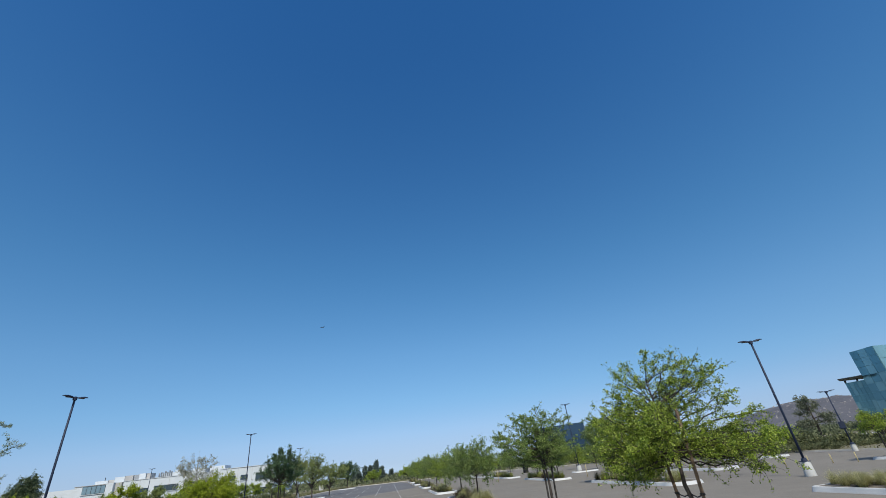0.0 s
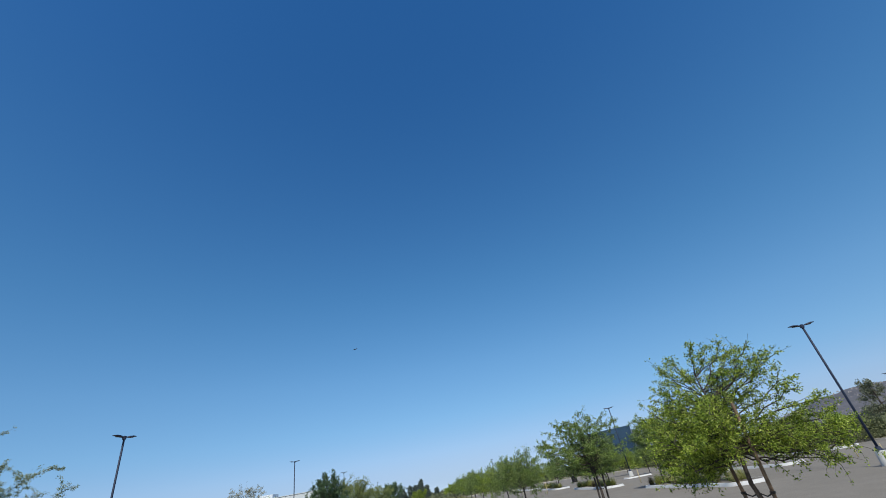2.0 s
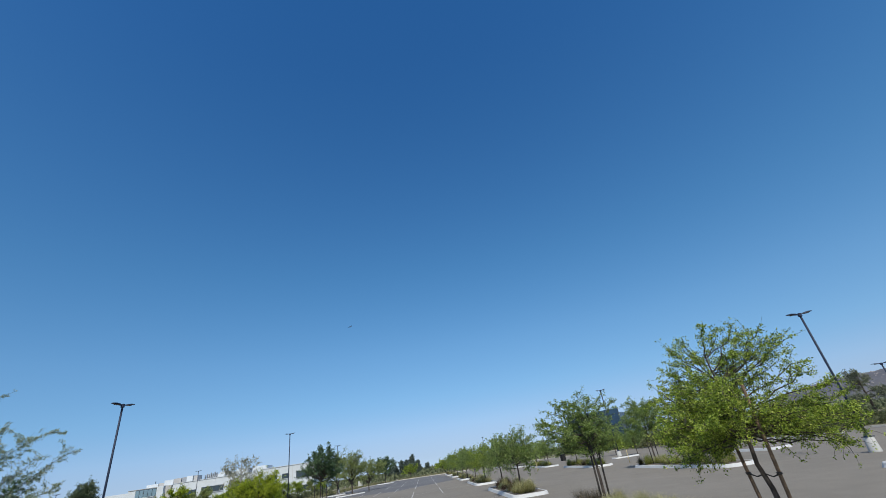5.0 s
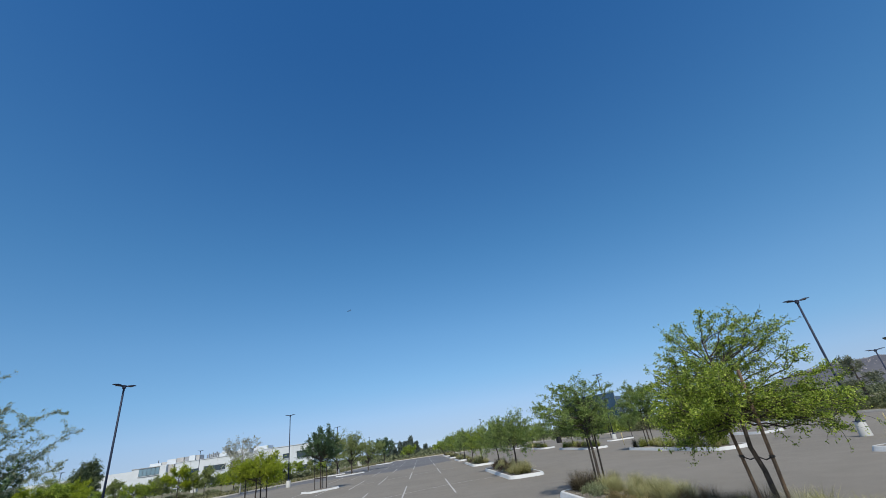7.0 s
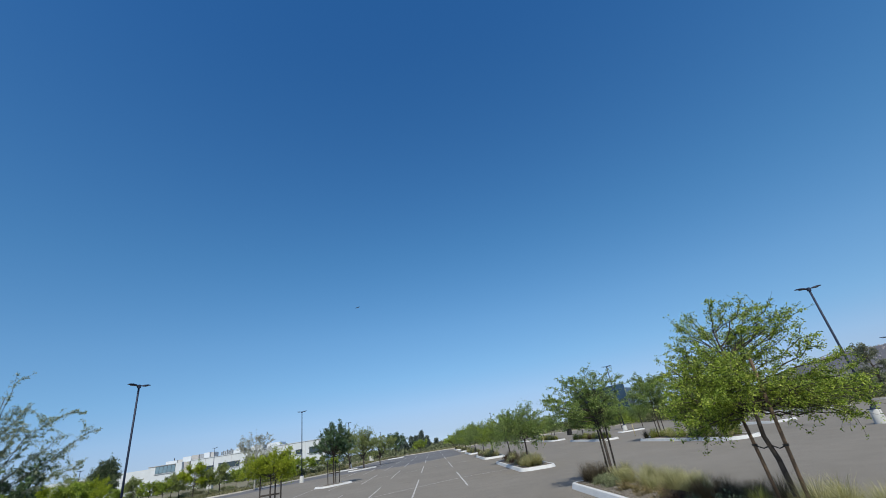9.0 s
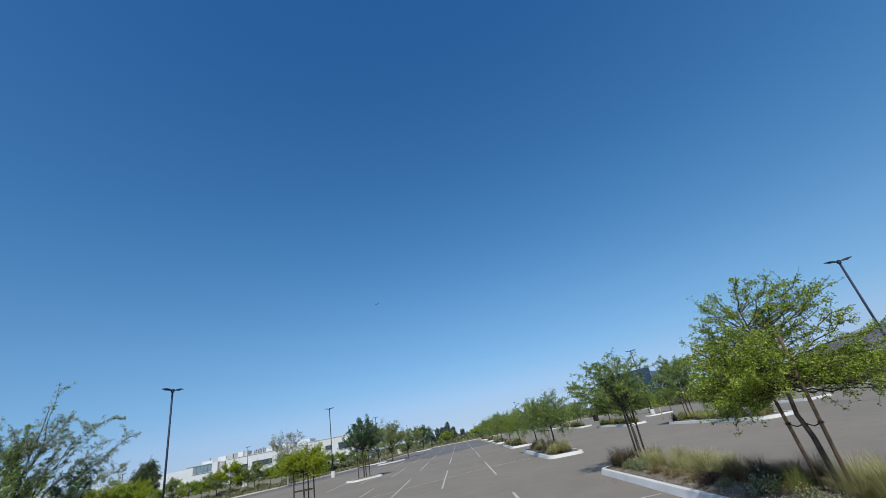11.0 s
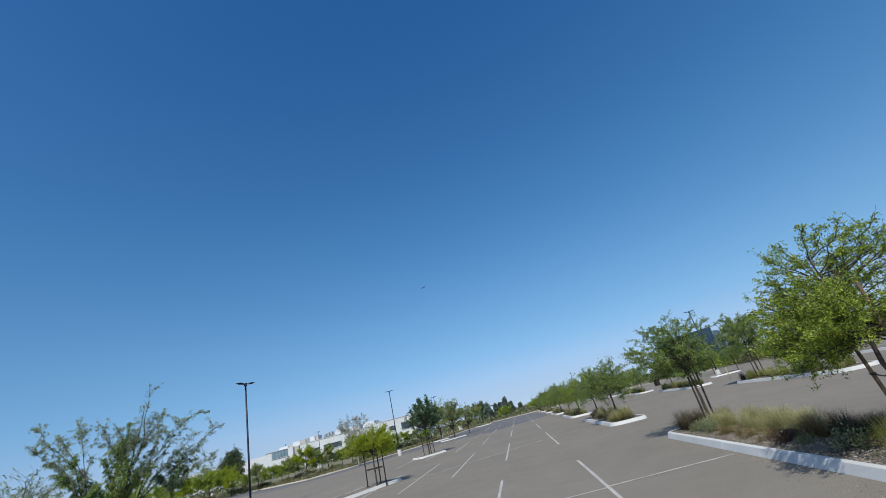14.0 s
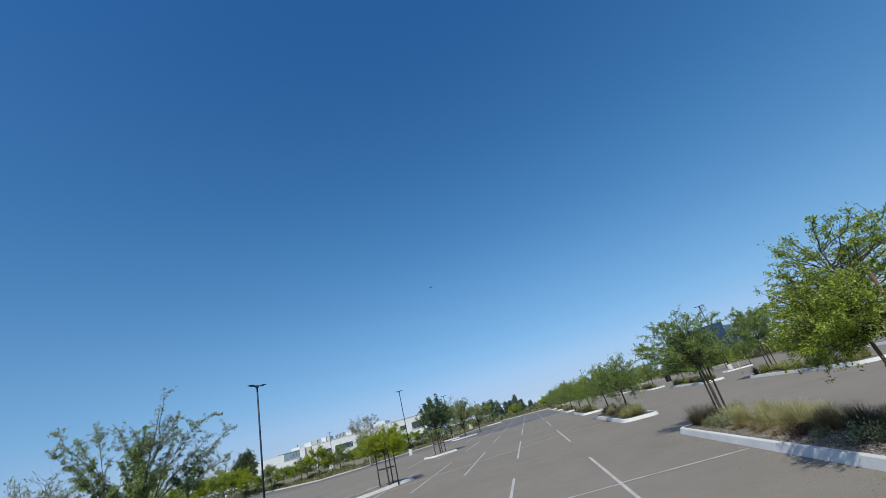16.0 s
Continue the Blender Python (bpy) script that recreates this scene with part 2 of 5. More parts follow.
M_SAGE = leafy("sage_leaves", [(0.0, (0.08, 0.11, 0.055)), (0.5, (0.19, 0.225, 0.12)), (1.0, (0.34, 0.36, 0.22))], 0.2)
M_DRYSHRUB = leafy("dry_leaves", [(0.0, (0.10, 0.07, 0.03)), (0.5, (0.24, 0.18, 0.085)), (1.0, (0.32, 0.30, 0.14))], 0.2)
M_WINE = leafy("wine_leaves", [(0.0, (0.03, 0.02, 0.02)), (0.6, (0.075, 0.04, 0.035)), (1.0, (0.13, 0.10, 0.05))], 0.15)
M_GRASS = leafy("ornamental_grass", [(0.0, (0.11, 0.125, 0.04)), (0.3, (0.285, 0.29, 0.115)), (0.65, (0.48, 0.46, 0.235)), (1.0, (0.76, 0.71, 0.49))], 0.4, 0.9, 0.05)
M_GRASS_GREEN = leafy("green_grass", [(0.0, (0.12, 0.15, 0.03)), (0.4, (0.26, 0.30, 0.07)), (0.8, (0.42, 0.43, 0.15)), (1.0, (0.6, 0.58, 0.32))], 0.4, 0.9, 0.05)
M_GRASS_DARK = leafy("purple_grass", [(0.0, (0.03, 0.028, 0.02)), (0.6, (0.10, 0.085, 0.06)), (1.0, (0.30, 0.25, 0.175))], 0.3, 0.9, 0.05)
M_GRASS_RUST = leafy("rust_grass", [(0.0, (0.10, 0.06, 0.03)), (0.5, (0.25, 0.16, 0.08)), (1.0, (0.46, 0.34, 0.2))], 0.3, 0.9, 0.05)
M_GRASS_DRY = leafy("dry_grass", [(0.0, (0.09, 0.10, 0.05)), (0.5, (0.17, 0.172, 0.09)), (1.0, (0.30, 0.29, 0.175))], 0.25, 0.9, 0.05)


# ---- mesh helpers ----
class Mesh:
    """Collects faces of one mesh."""
    def __init__(self):
        self.v, self.f = [], []

    def add(self, verts, faces):
        n = len(self.v)
        self.v.extend(tuple(p) for p in verts)
        self.f.extend(tuple(i + n for i in q) for q in faces)
        return self

    def box(self, x0, y0, z0, x1, y1, z1):
        return self.add([(x, y, z) for z in (z0, z1) for x, y in ((x0, y0), (x1, y0), (x1, y1), (x0, y1))],
                        [(3, 2, 1, 0), (4, 5, 6, 7), (0, 1, 5, 4), (1, 2, 6, 5), (2, 3, 7, 6), (3, 0, 4, 7)])

    def tube(self, path, radii, sides=7, cap=True):
        rings = []
        path, radii = [Vector([float(c) for c in p]) for p in path], [float(r) for r in radii]
        for i, p in enumerate(path):
            a, b = Vector(path[max(i - 1, 0)]), Vector(path[min(i + 1, len(path) - 1)])
            d = (b - a).normalized()
            u = d.cross(Vector((0.31, 0.95, 0.05))).normalized()
            w = d.cross(u)
            rings.append([Vector(p) + radii[i] * (math.cos(k * math.tau / sides) * u + math.sin(k * math.tau / sides) * w) for k in range(sides)])
        verts = [q for r in rings for q in r]
        faces = [(i * sides + k, i * sides + (k + 1) % sides, (i + 1) * sides + (k + 1) % sides, (i + 1) * sides + k)
                 for i in range(len(path) - 1) for k in range(sides)]
        if cap:
            faces += [tuple(range(sides - 1, -1, -1)), tuple((len(path) - 1) * sides + k for k in range(sides))]
        return self.add(verts, faces)

    def prism(self, outline, z0, z1):
        n = len(outline)
        return self.add([(x, y, z0) for x, y in outline] + [(x, y, z1) for x, y in outline],
                        [tuple(range(n - 1, -1, -1)), tuple(range(n, 2 * n))] + [(i, (i + 1) % n, n + (i + 1) % n, n + i) for i in range(n)])

    def data(self, name, material, smooth=False, bevel=0.0):
        me = bpy.data.meshes.new(name)
        me.from_pydata(self.v, [], self.f)
        if bevel:
            bm = bmesh.new()
            bm.from_mesh(me)
            bmesh.ops.bevel(bm, geom=[e for e in bm.edges if len(e.link_faces) == 2 and e.calc_face_angle(0) > 0.6], offset=bevel, segments=2, affect="EDGES", clamp_overlap=True)
            bm.to_mesh(me)
            bm.free()
        me.materials.append(material)
        if smooth:
            me.polygons.foreach_set("use_smooth", [True] * len(me.polygons))
        return me


def part(name, mesh, parent, label=""):
    ob = new(name, mesh)
    ob.parent = parent
    return tagged(ob, label) if label else ob


def thing(name, m, label, category, group="", kind="", mesh=None):
    ob = new(name, mesh)
    ob.matrix_world = m
    return tagged(ob, label, category, group, kind)


def leaf_mesh(name, points, ways, sizes, material, rng, width=0.5):
    """One folded leaf at each point: four corners, two faces sharing the midrib."""
    n = len(points)
    a = np.asarray(ways) + rng.normal(0, 0.55, (n, 3))
    a /= np.linalg.norm(a, axis=1)[:, None] + 1e-9
    b = np.cross(a, rng.normal(0, 1, (n, 3)))
    b /= np.linalg.norm(b, axis=1)[:, None] + 1e-9
    c = np.cross(a, b)
    s = np.asarray(sizes)[:, None]
    p = np.asarray(points)
    v = np.empty((n, 4, 3))
    v[:, 0] = p
    v[:, 1] = p + a * s * 0.5 + b * s * width * 0.5 + c * s * 0.1
    v[:, 2] = p + a * s
    v[:, 3] = p + a * s * 0.5 - b * s * width * 0.5 + c * s * 0.1
    idx = np.arange(n)[:, None] * 4
    tri = np.concatenate([idx + np.array([[0, 1, 2]]), idx + np.array([[0, 2, 3]])], 1).reshape(-1)
    me = bpy.data.meshes.new(name)
    me.vertices.add(n * 4)
    me.vertices.foreach_set("co", v.reshape(-1))
    me.loops.add(n * 6)
    me.loops.foreach_set("vertex_index", tri)
    me.polygons.add(n * 2)
    me.polygons.foreach_set("loop_start", np.arange(0, n * 6, 3))
    me.update(calc_edges=True)
    me.materials.append(material)
    return me


def limb_path(start, tip, rng, lift=0.15, steps=6, wiggle=0.012):
    start, tip = np.array(start, float), np.array(tip, float)
    d = tip - start
    ln = np.linalg.norm(d)
    bend = rng.normal(0, 0.06, 3) * ln + np.array([0, 0, lift * ln])
    return [start + d * k + bend * math.sin(math.pi * k) * (1 - 0.3 * k) + rng.normal(0, wiggle, 3) * ln * (0 < k < 1) for k in np.linspace(0, 1, steps)]


def tree(name, seed, height, tips, clear, trunk_r, leaf_material, leaves, leaf_size, label, group="", spread=0.13, lean=(0.0, 0.0),
         lift=0.15, category="tree", twigs=5, droop=0.0, m=None, fork=(0.1, 0.55), inner=0.35, flat=0.8, near=False, slim=1.0, clumpy=(0.35, 1.5), twig=(0.16, 0.42), bow=1.3, per=5, leaf_width=0.5, thin=(99.0, 1.0), rise=0.12, bark=None, dip=0.0, wiggle=0.012, weep=0.0):
    """A tree: tapering trunk, a limb to each tip, twigs off the limbs, and leaves in rosettes along the outer wood."""
    rng = np.random.default_rng(seed)
    wood = Mesh()
    top = np.array([lean[0], lean[1], height * 0.86])
    sag = np.array([lean[0], lean[1], 0.0]) / (math.hypot(*lean) + 1e-9) * dip
    trunk = [np.array([0, 0, -0.08])] + [np.array([lean[0] * k ** bow, lean[1] * k ** bow, top[2] * k]) - sag * math.sin(math.pi * k) + rng.normal(0, 0.018, 3) * height * 0.25 * (k > 0.15) for k in np.linspace(0.02, 1, 9)]
    wood.tube(trunk, [trunk_r * 1.25] + [trunk_r * (1 - 0.82 * k) for k in np.linspace(0, 1, 9)], 8)
    ob = thing(name, m if m is not None else Matrix(), label, category, group)
    pts, ways, weight = [], [], []

    def along(path, k):
        f = k * (len(path) - 1)
        i = min(int(f), len(path) - 2)
        return path[i] + (path[i + 1] - path[i]) * (f - i), path[i + 1] - path[i]

    for tip in tips:
        tip = np.array(tip, float)
        za = clear + max(0.0, tip[2] - clear) * rng.uniform(*fork)
        k = min(max(za / top[2], 0.12), 0.97)
        start = along(trunk[1:], k)[0]
        path = limb_path(start, tip, rng, lift, 6 if wiggle < 0.02 else 8, wiggle)
        ln = np.linalg.norm(tip - start)
        r0 = slim * min(trunk_r * 0.55, 0.010 + 0.013 * ln) * (1 - 0.4 * k)
        limbs = Mesh() if near else wood
        limbs.tube(path, [r0 * (1 - 0.85 * q) + 0.002 for q in np.linspace(0, 1, len(path))], 5, False)
        branches = [(path, inner, ln)]
        for _ in range(twigs):
            q = rng.uniform(0.3, 0.95)
            p, d = along(path, q)
            d = d / (np.linalg.norm(d) + 1e-9)
            side = d * 0.6 + rng.normal(0, 0.6, 3) * np.array([1, 1, flat]) + np.array([0, 0, rise - droop])
            side /= np.linalg.norm(side)
            tl = ln * rng.uniform(*twig) * (1.25 - 0.5 * q)
            tw = limb_path(p, p + side * tl, rng, 0.08 - droop * 0.4, 4)
            limbs.tube(tw, [0.35 * r0 * (1 - q * 0.6), 0.25 * r0, 0.15 * r0, 0.0015], 4, False)
            branches.append((tw, 0.15, tl))
        for _ in range(3 if weep else 0):
            p = along(path, rng.uniform(0.55, 1.0))[0]
            end = p + np.array([rng.normal(0, 0.12), rng.normal(0, 0.12), -weep * rng.uniform(0.35, 1.0)])
            end[2] = max(end[2], 0.55)
            tw = limb_path(p, end, rng, 0.1, 4)
            limbs.tube(tw, [0.004, 0.003, 0.002, 0.0015], 4, False)
            branches.append((tw, 0.1, abs(p[2] - end[2]) + 0.1))
        if near:
            part("limb", limbs.data("limb", bark or M_BARK, True), ob)
        full = rng.uniform(*clumpy) * (thin[1] if tip[2] > thin[0] else 1.0)
        for br, lo, ln2 in branches:
            for _ in range(max(3, int(ln2 * 14))):
                q = rng.uniform(lo, 1.02) if lo < 0.3 else lo + (1.02 - lo) * rng.uniform(0, 1) ** 0.7
                p, d = along(br, min(q, 1.0))
                pts.append(p)
                ways.append(d / (np.linalg.norm(d) + 1e-9))
                weight.append(full * (0.5 + rng.uniform(0, 1) ** 2))
    pts, ways, weight = np.array(pts), np.array(ways), np.array(weight)
    knots = max(1, leaves // per)
    pick = rng.choice(len(pts), knots, p=weight / weight.sum())
    knot = pts[pick] + rng.normal(0, 1, (knots, 3)) * np.array([1, 1, flat]) * spread * rng.uniform(0.1, 1.0, (knots, 1))
    way = np.repeat(ways[pick], per, 0) * 0.5 + rng.normal(0, 0.75, (knots * per, 3)) + np.array([0, 0, 0.1 - droop])
    size = leaf_size * np.repeat(rng.uniform(0.75, 1.2, knots), per) * rng.uniform(0.65, 1.3, knots * per)
    base = np.repeat(knot, per, 0) + rng.normal(0, 0.38, (knots * per, 3)) * leaf_size
    part("trunk", wood.data("trunk", bark or M_BARK, True), ob)
    part("crown", leaf_mesh("crown", base, way, size, leaf_material, rng, leaf_width), ob)
    return ob


def crown_tips(seed, n, cz, rx, ry, rz, z_min, skew=0.0):
    """Limb tips scattered over an uneven crown."""
    rng = np.random.default_rng(seed)
    out = []
    while len(out) < n:
        d = rng.normal(0, 1, 3)
        d /= np.linalg.norm(d)
        if d[2] < -0.55:
            continue
        r = rng.uniform(0.65, 1.12)
        p = (d[0] * rx * r + skew * d[2], d[1] * ry * r, cz + d[2] * rz * r)
        if p[2] > z_min:
            out.append(p)
    return out


def bush(name, seed, rx, ry, rz, n, size, material, label, group="", category="shrub", m=None):
    """A low shrub: stems from one crown and leaves in uneven clumps."""
    rng = np.random.default_rng(seed)
    stems = Mesh()
    pts, ways = [], []
    for _ in range(14):
        a, e = rng.uniform(0, math.tau), rng.uniform(0.25, 1.35)
        r = rng.uniform(0.7, 1.1)
        tip = np.array([math.cos(a) * math.cos(e) * rx * r, math.sin(a) * math.cos(e) * ry * r, math.sin(e) * rz * r])
        path = limb_path((0, 0, -0.03), tip, rng, 0.1, 4)
        stems.tube(path, [0.02 * rz + 0.003, 0.014 * rz + 0.002, 0.009 * rz + 0.002, 0.002], 4, False)
        for _ in range(n // 14):
            k = rng.uniform(0.25, 1) ** 0.6
            p = np.array(path[0]) * (1 - k) + tip * k + rng.normal(0, 0.16, 3) * np.array([rx, ry, rz])
            p[2] = max(p[2], 0.0)
            pts.append(p)
            ways.append(tip / (np.linalg.norm(tip) + 1e-6))
    ob = thing(name, m if m is not None else Matrix(), label, category, group)
    part("woody_base", stems.data("woody_base", M_BARK), ob)
    part("foliage", leaf_mesh("foliage", np.array(pts), np.array(ways), size * rng.uniform(0.6, 1.4, len(pts)), material, rng, 0.55), ob)
    return ob


def grass_mesh(name, seed, blades, height, spread, material, width=0.007):
    """A tuft of ornamental grass: arching leaf blades and thin wisps standing above them."""
    rng = np.random.default_rng(seed)
    v, f = [], []
    for k in range(blades):
        wisp = k % 3 == 0
        a, out = rng.uniform(0, math.tau), spread * (rng.uniform(0.1, 0.75) if wisp else rng.uniform(0.25, 1.15))
        h = height * (rng.uniform(0.75, 1.2) if wisp else 0.25 + 0.6 * rng.uniform(0, 1))
        b = np.array([math.cos(a), math.sin(a), 0]) * spread * 0.4 * rng.uniform(0, 1)
        d = np.array([math.cos(a + rng.normal(0, 0.5)), math.sin(a + rng.normal(0, 0.5)), 0])
        s = np.array([-d[1], d[0], 0]) * width * rng.uniform(0.6, 1.4) * (0.55 if wisp else 1.0)
        sag = 0.08 if wisp else rng.uniform(0.15, 0.38)
        n = len(v)
        for q in (0.0, 0.45, 0.8):
            c = b + d * out * q ** 1.8 + np.array([0, 0, h * (q - sag * q * q)])
            v += [c - s * (1 - q * 0.6), c + s * (1 - q * 0.6)]
        v.append(b + d * out * 1.25 + np.array([0, 0, h * (1.03 - 1.1 * sag)]))
        f += [(n, n + 1, n + 3, n + 2), (n + 2, n + 3, n + 5, n + 4), (n + 4, n + 5, n + 6)]
    mesh = Mesh()
    mesh.add(v, f)
    return mesh.data(name, material)


# ---- ground ----
ground = Mesh()
ground.add([(-4500, -4500, -0.05), (4500, -4500, -0.05), (4500, 4500, -0.05), (-4500, 4500, -0.05)], [(0, 1, 2, 3)])
tagged(new("ground", ground.data("ground", M_EARTH)), "dry tan grassland earth stretching to the horizon", "ground", "", "structure")

EDGE = [(-95, 108), (-72, 90), (-49, 71), (-37, 62), (-29, 57.5), (-24.6, 61.4), (-21, 71), (-16, 82), (-13.5, 108), (-7, 127), (3.5, 124), (16, 124), (30, 116), (41, 84), (43, 60), (42.5, 46), (40.8, 39), (39.5, 33), (37, 22), (36, 4)]
lot = Mesh()
outline = EDGE + [(36, -60), (-95, -60)]
lot.add([(x, y, 0.0) for x, y in outline[::-1]], [tuple(range(len(outline)))])
pavement = tagged(new("pavement", lot.data("pavement", M_ASPHALT)), "worn brownish grey asphalt of an empty parking lot", "pavement", "", "structure")
dark = Mesh()
patch = [(4.4, 71.0), (4.6, 100), (3.4, 123.6), (-6.9, 126.5), (-13.2, 108), (-15.7, 82), (-20.7, 71), (-24.4, 61.2), (-29, 57.2), (-37, 61.6), (-49, 70.6), (-72, 89.6), (-94, 106), (-94, 96), (-72, 80), (-49, 64), (-37, 56), (-29, 51), (-22, 54), (-17, 63.5), (-10, 65.5), (-4, 61), (-1, 64.5)]
dark.add([(x, y, 0.004) for x, y in patch], [tuple(range(len(patch)))])
tagged(new("road", dark.data("road", M_ASPHALT_DARK)), "darker blue-grey resurfaced asphalt drive across the lot", "road", "", "structure")

# stall stripes: double rows of stalls, 2.74 m apart, with a thin line between the facing stalls
ROWS = (11.85, 29.7, 48.0, 66.0, 84.0, 102.0)
stripe_meshes = {}


def stripe(x0, y0, x1, y1, width, parent=pavement, z=0.004):
    ln = math.hypot(x1 - x0, y1 - y0)
    key = (round(ln, 2), width)
    if key not in stripe_meshes:
        s = Mesh()
        n = max(2, int(ln / 0.5))
        rng = random.Random(int(ln * 100))
        side = [[(-width / 2 * rng.uniform(0.86, 1.08), ln * i / n, 0) for i in range(n + 1)], [(width / 2 * rng.uniform(0.86, 1.08), ln * i / n, 0) for i in range(n + 1)]]
        s.add(side[0] + side[1], [(i, n + 1 + i, n + 2 + i, i + 1) for i in range(n)])
        stripe_meshes[key] = s.data("stripe", M_PAINT)
    ob = part("stripe", stripe_meshes[key], parent)
    ob.matrix_world = pose(x0, y0, z, 0, 0, math.degrees(math.atan2(-(x1 - x0), y1 - y0)))
    return ob


for r, yc in enumerate(ROWS):
    z = 0.008 if yc > 60 else 0.004
    slant = 0.15 if r == 0 else 0.54
    for k in range(4 if r == 0 else 6):
        x = (1.6, -1.2, -3.75, -6.05, -8.4, -10.7)[k]
        mid = yc - slant * (1.6 - x)
        stripe(x, mid - 5.4, x, mid + 5.4, 0.09, z=z)
    stripe(1.6, yc, 4.75, yc + 0.25, 0.1, z=z + 0.003)
    stripe(-8.2, yc - (0.9 if r == 0 else 6.3), 1.6, yc - 0.1, 0.095, z=z + 0.003)

# ---- kerbed islands ----
def rounded(x0, y0, x1, y1, r, n=5):
    pts = []
    for cx, cy, a0 in ((x1 - r, y0 + r, -90), (x1 - r, y1 - r, 0), (x0 + r, y1 - r, 90), (x0 + r, y0 + r, 180)):
        pts += [(cx + r * math.cos(radians(a0 + 90 * i / n)), cy + r * math.sin(radians(a0 + 90 * i / n))) for i in range(n + 1)]
    return pts


def kerb_line(path, parent, width=0.15, height=0.17, closed=False, name="kerb_section", inset=1, mat=None):
    """Cast kerb sections with open joints along a line; rounded upper edges."""
    pts = [Vector((*p, 0)) for p in path] + ([Vector((*path[0], 0))] if closed else [])
    # walk the line, cut it every 1.8 to 3 m
    sections, cur, run = [], [pts[0]], 0.0
    rng = random.Random(len(pts) + int(abs(pts[0].x * 10)))
    limit = rng.uniform(2.2, 3.1)
    for a, b in zip(pts, pts[1:]):
        ln, done = (b - a).length, 0.0
        while run + ln - done > limit:
            done += limit - run
            p = a.lerp(b, done / ln)
            cur.append(p)
            sections.append(cur)
            cur, run, limit = [p], 0.0, rng.uniform(2.2, 3.1)
        run += ln - done
        cur.append(b)
    sections.append(cur)
    prof = [(0.0, -0.05), (0.0, 0.0), (0.055, height - 0.035), (0.066, height - 0.01), (0.088, height), (width + 0.03, height), (width + 0.03, -0.05)]
    for sec in sections:
        clean = [p for i, p in enumerate(sec) if i == 0 or (p - sec[i - 1]).length > 0.01]
        if len(clean) < 2:
            continue
        ms = Mesh()
        verts = []
        dz = rng.uniform(-0.004, 0.004)
        for i, p in enumerate(clean):
            d = (clean[min(i + 1, len(clean) - 1)] - clean[max(i - 1, 0)]).normalized()
            nrm = Vector((-d.y, d.x, 0)) * inset
            shift = d * (0.004 if i == 0 else -0.004 if i == len(clean) - 1 else 0)
            verts += [p + shift + nrm * o + Vector((0, 0, z + dz)) for o, z in prof]
        k = len(prof)
        faces = [(i * k + j, i * k + j + 1, (i + 1) * k + j + 1, (i + 1) * k + j) for i in range(len(clean) - 1) for j in range(k - 1)]
        faces += [tuple(range(k)), tuple((len(clean) - 1) * k + j for j in range(k - 1, -1, -1))]
        ms.add(verts, faces)
        part(name, ms.data(name, mat or M_KERB), parent)


def island(x0, y0, x1, y1, r, label, kerb_h=0.17, at=(0, 0, 0), chips=0):
    ob = thing("planting_island", pose(at[0], at[1], 0, 0, 0, at[2]), label, "kerbed island", "islands between the parking rows")
    ring = rounded(x0, y0, x1, y1, r)
    kerb_line(ring, ob, closed=True, height=kerb_h)
    bed = Mesh()
    rng = random.Random(int(x0 * 7 + y0 * 13))
    inner = rounded(x0 + 0.13, y0 + 0.13, x1 - 0.13, y1 - 0.13, max(r - 0.13, 0.05))
    n = len(inner)
    cx, cy = (x0 + x1) / 2, (y0 + y1) / 2
    verts = [(x, y, kerb_h - 0.012) for x, y in inner]
    for q, z in ((0.8, 0.01), (0.5, 0.05), (0.2, 0.06)):
        verts += [(cx + (x - cx) * q, cy + (y - cy) * q, kerb_h - 0.02 + z + rng.uniform(-0.02, 0.02)) for x, y in inner]
    faces = [(k * n + i, k * n + (i + 1) % n, (k + 1) * n + (i + 1) % n, (k + 1) * n + i) for k in range(3) for i in range(n)]
    faces.append(tuple(3 * n + i for i in range(n)))
    bed.add(verts, faces)
    part("planting_bed", bed.data("planting_bed", M_MULCH, True), ob, "brown mulch and gravel bed")
    if chips:
        cr = np.random.default_rng(77)
        cv, cf = [], []
        for _ in range(chips):
            x, y = cr.uniform(x0 + 0.2, x1 - 0.2), cr.uniform(y0 + 0.2, y1 - 0.2)
            q = max(abs(x - cx) / ((x1 - x0) / 2 - 0.13), abs(y - cy) / ((y1 - y0) / 2 - 0.13))
            z = kerb_h - 0.02 + 0.06 * min(1.0, (1.0 - q) * 2.0)
            s, a = 0.005 + 0.010 * cr.uniform(0, 1) ** 2, cr.uniform(0, math.tau)
            n0, l = len(cv), cr.uniform(1.0, 2.4)
            for dx, dy, dz in ((-l, -1, 0), (l, -1, 0), (l * 0.9, 1, 0), (-l * 0.8, 1, 0), (cr.uniform(-0.5, 0.5), 0, 1.1)):
                cv.append((x + s * (dx * math.cos(a) - dy * math.sin(a)), y + s * (dx * math.sin(a) + dy * math.cos(a)), z + s * dz * cr.uniform(0.8, 1.3)))
            cf += [(n0, n0 + 1, n0 + 4), (n0 + 1, n0 + 2, n0 + 4), (n0 + 2, n0 + 3, n0 + 4), (n0 + 3, n0, n0 + 4)]
        cm = Mesh()
        cm.add(cv, cf)
        tagged(part("mulch", cm.data("mulch", M_CHIP), ob), "grey-brown bark chips and pebbles", "", "", "stuff")
    return ob


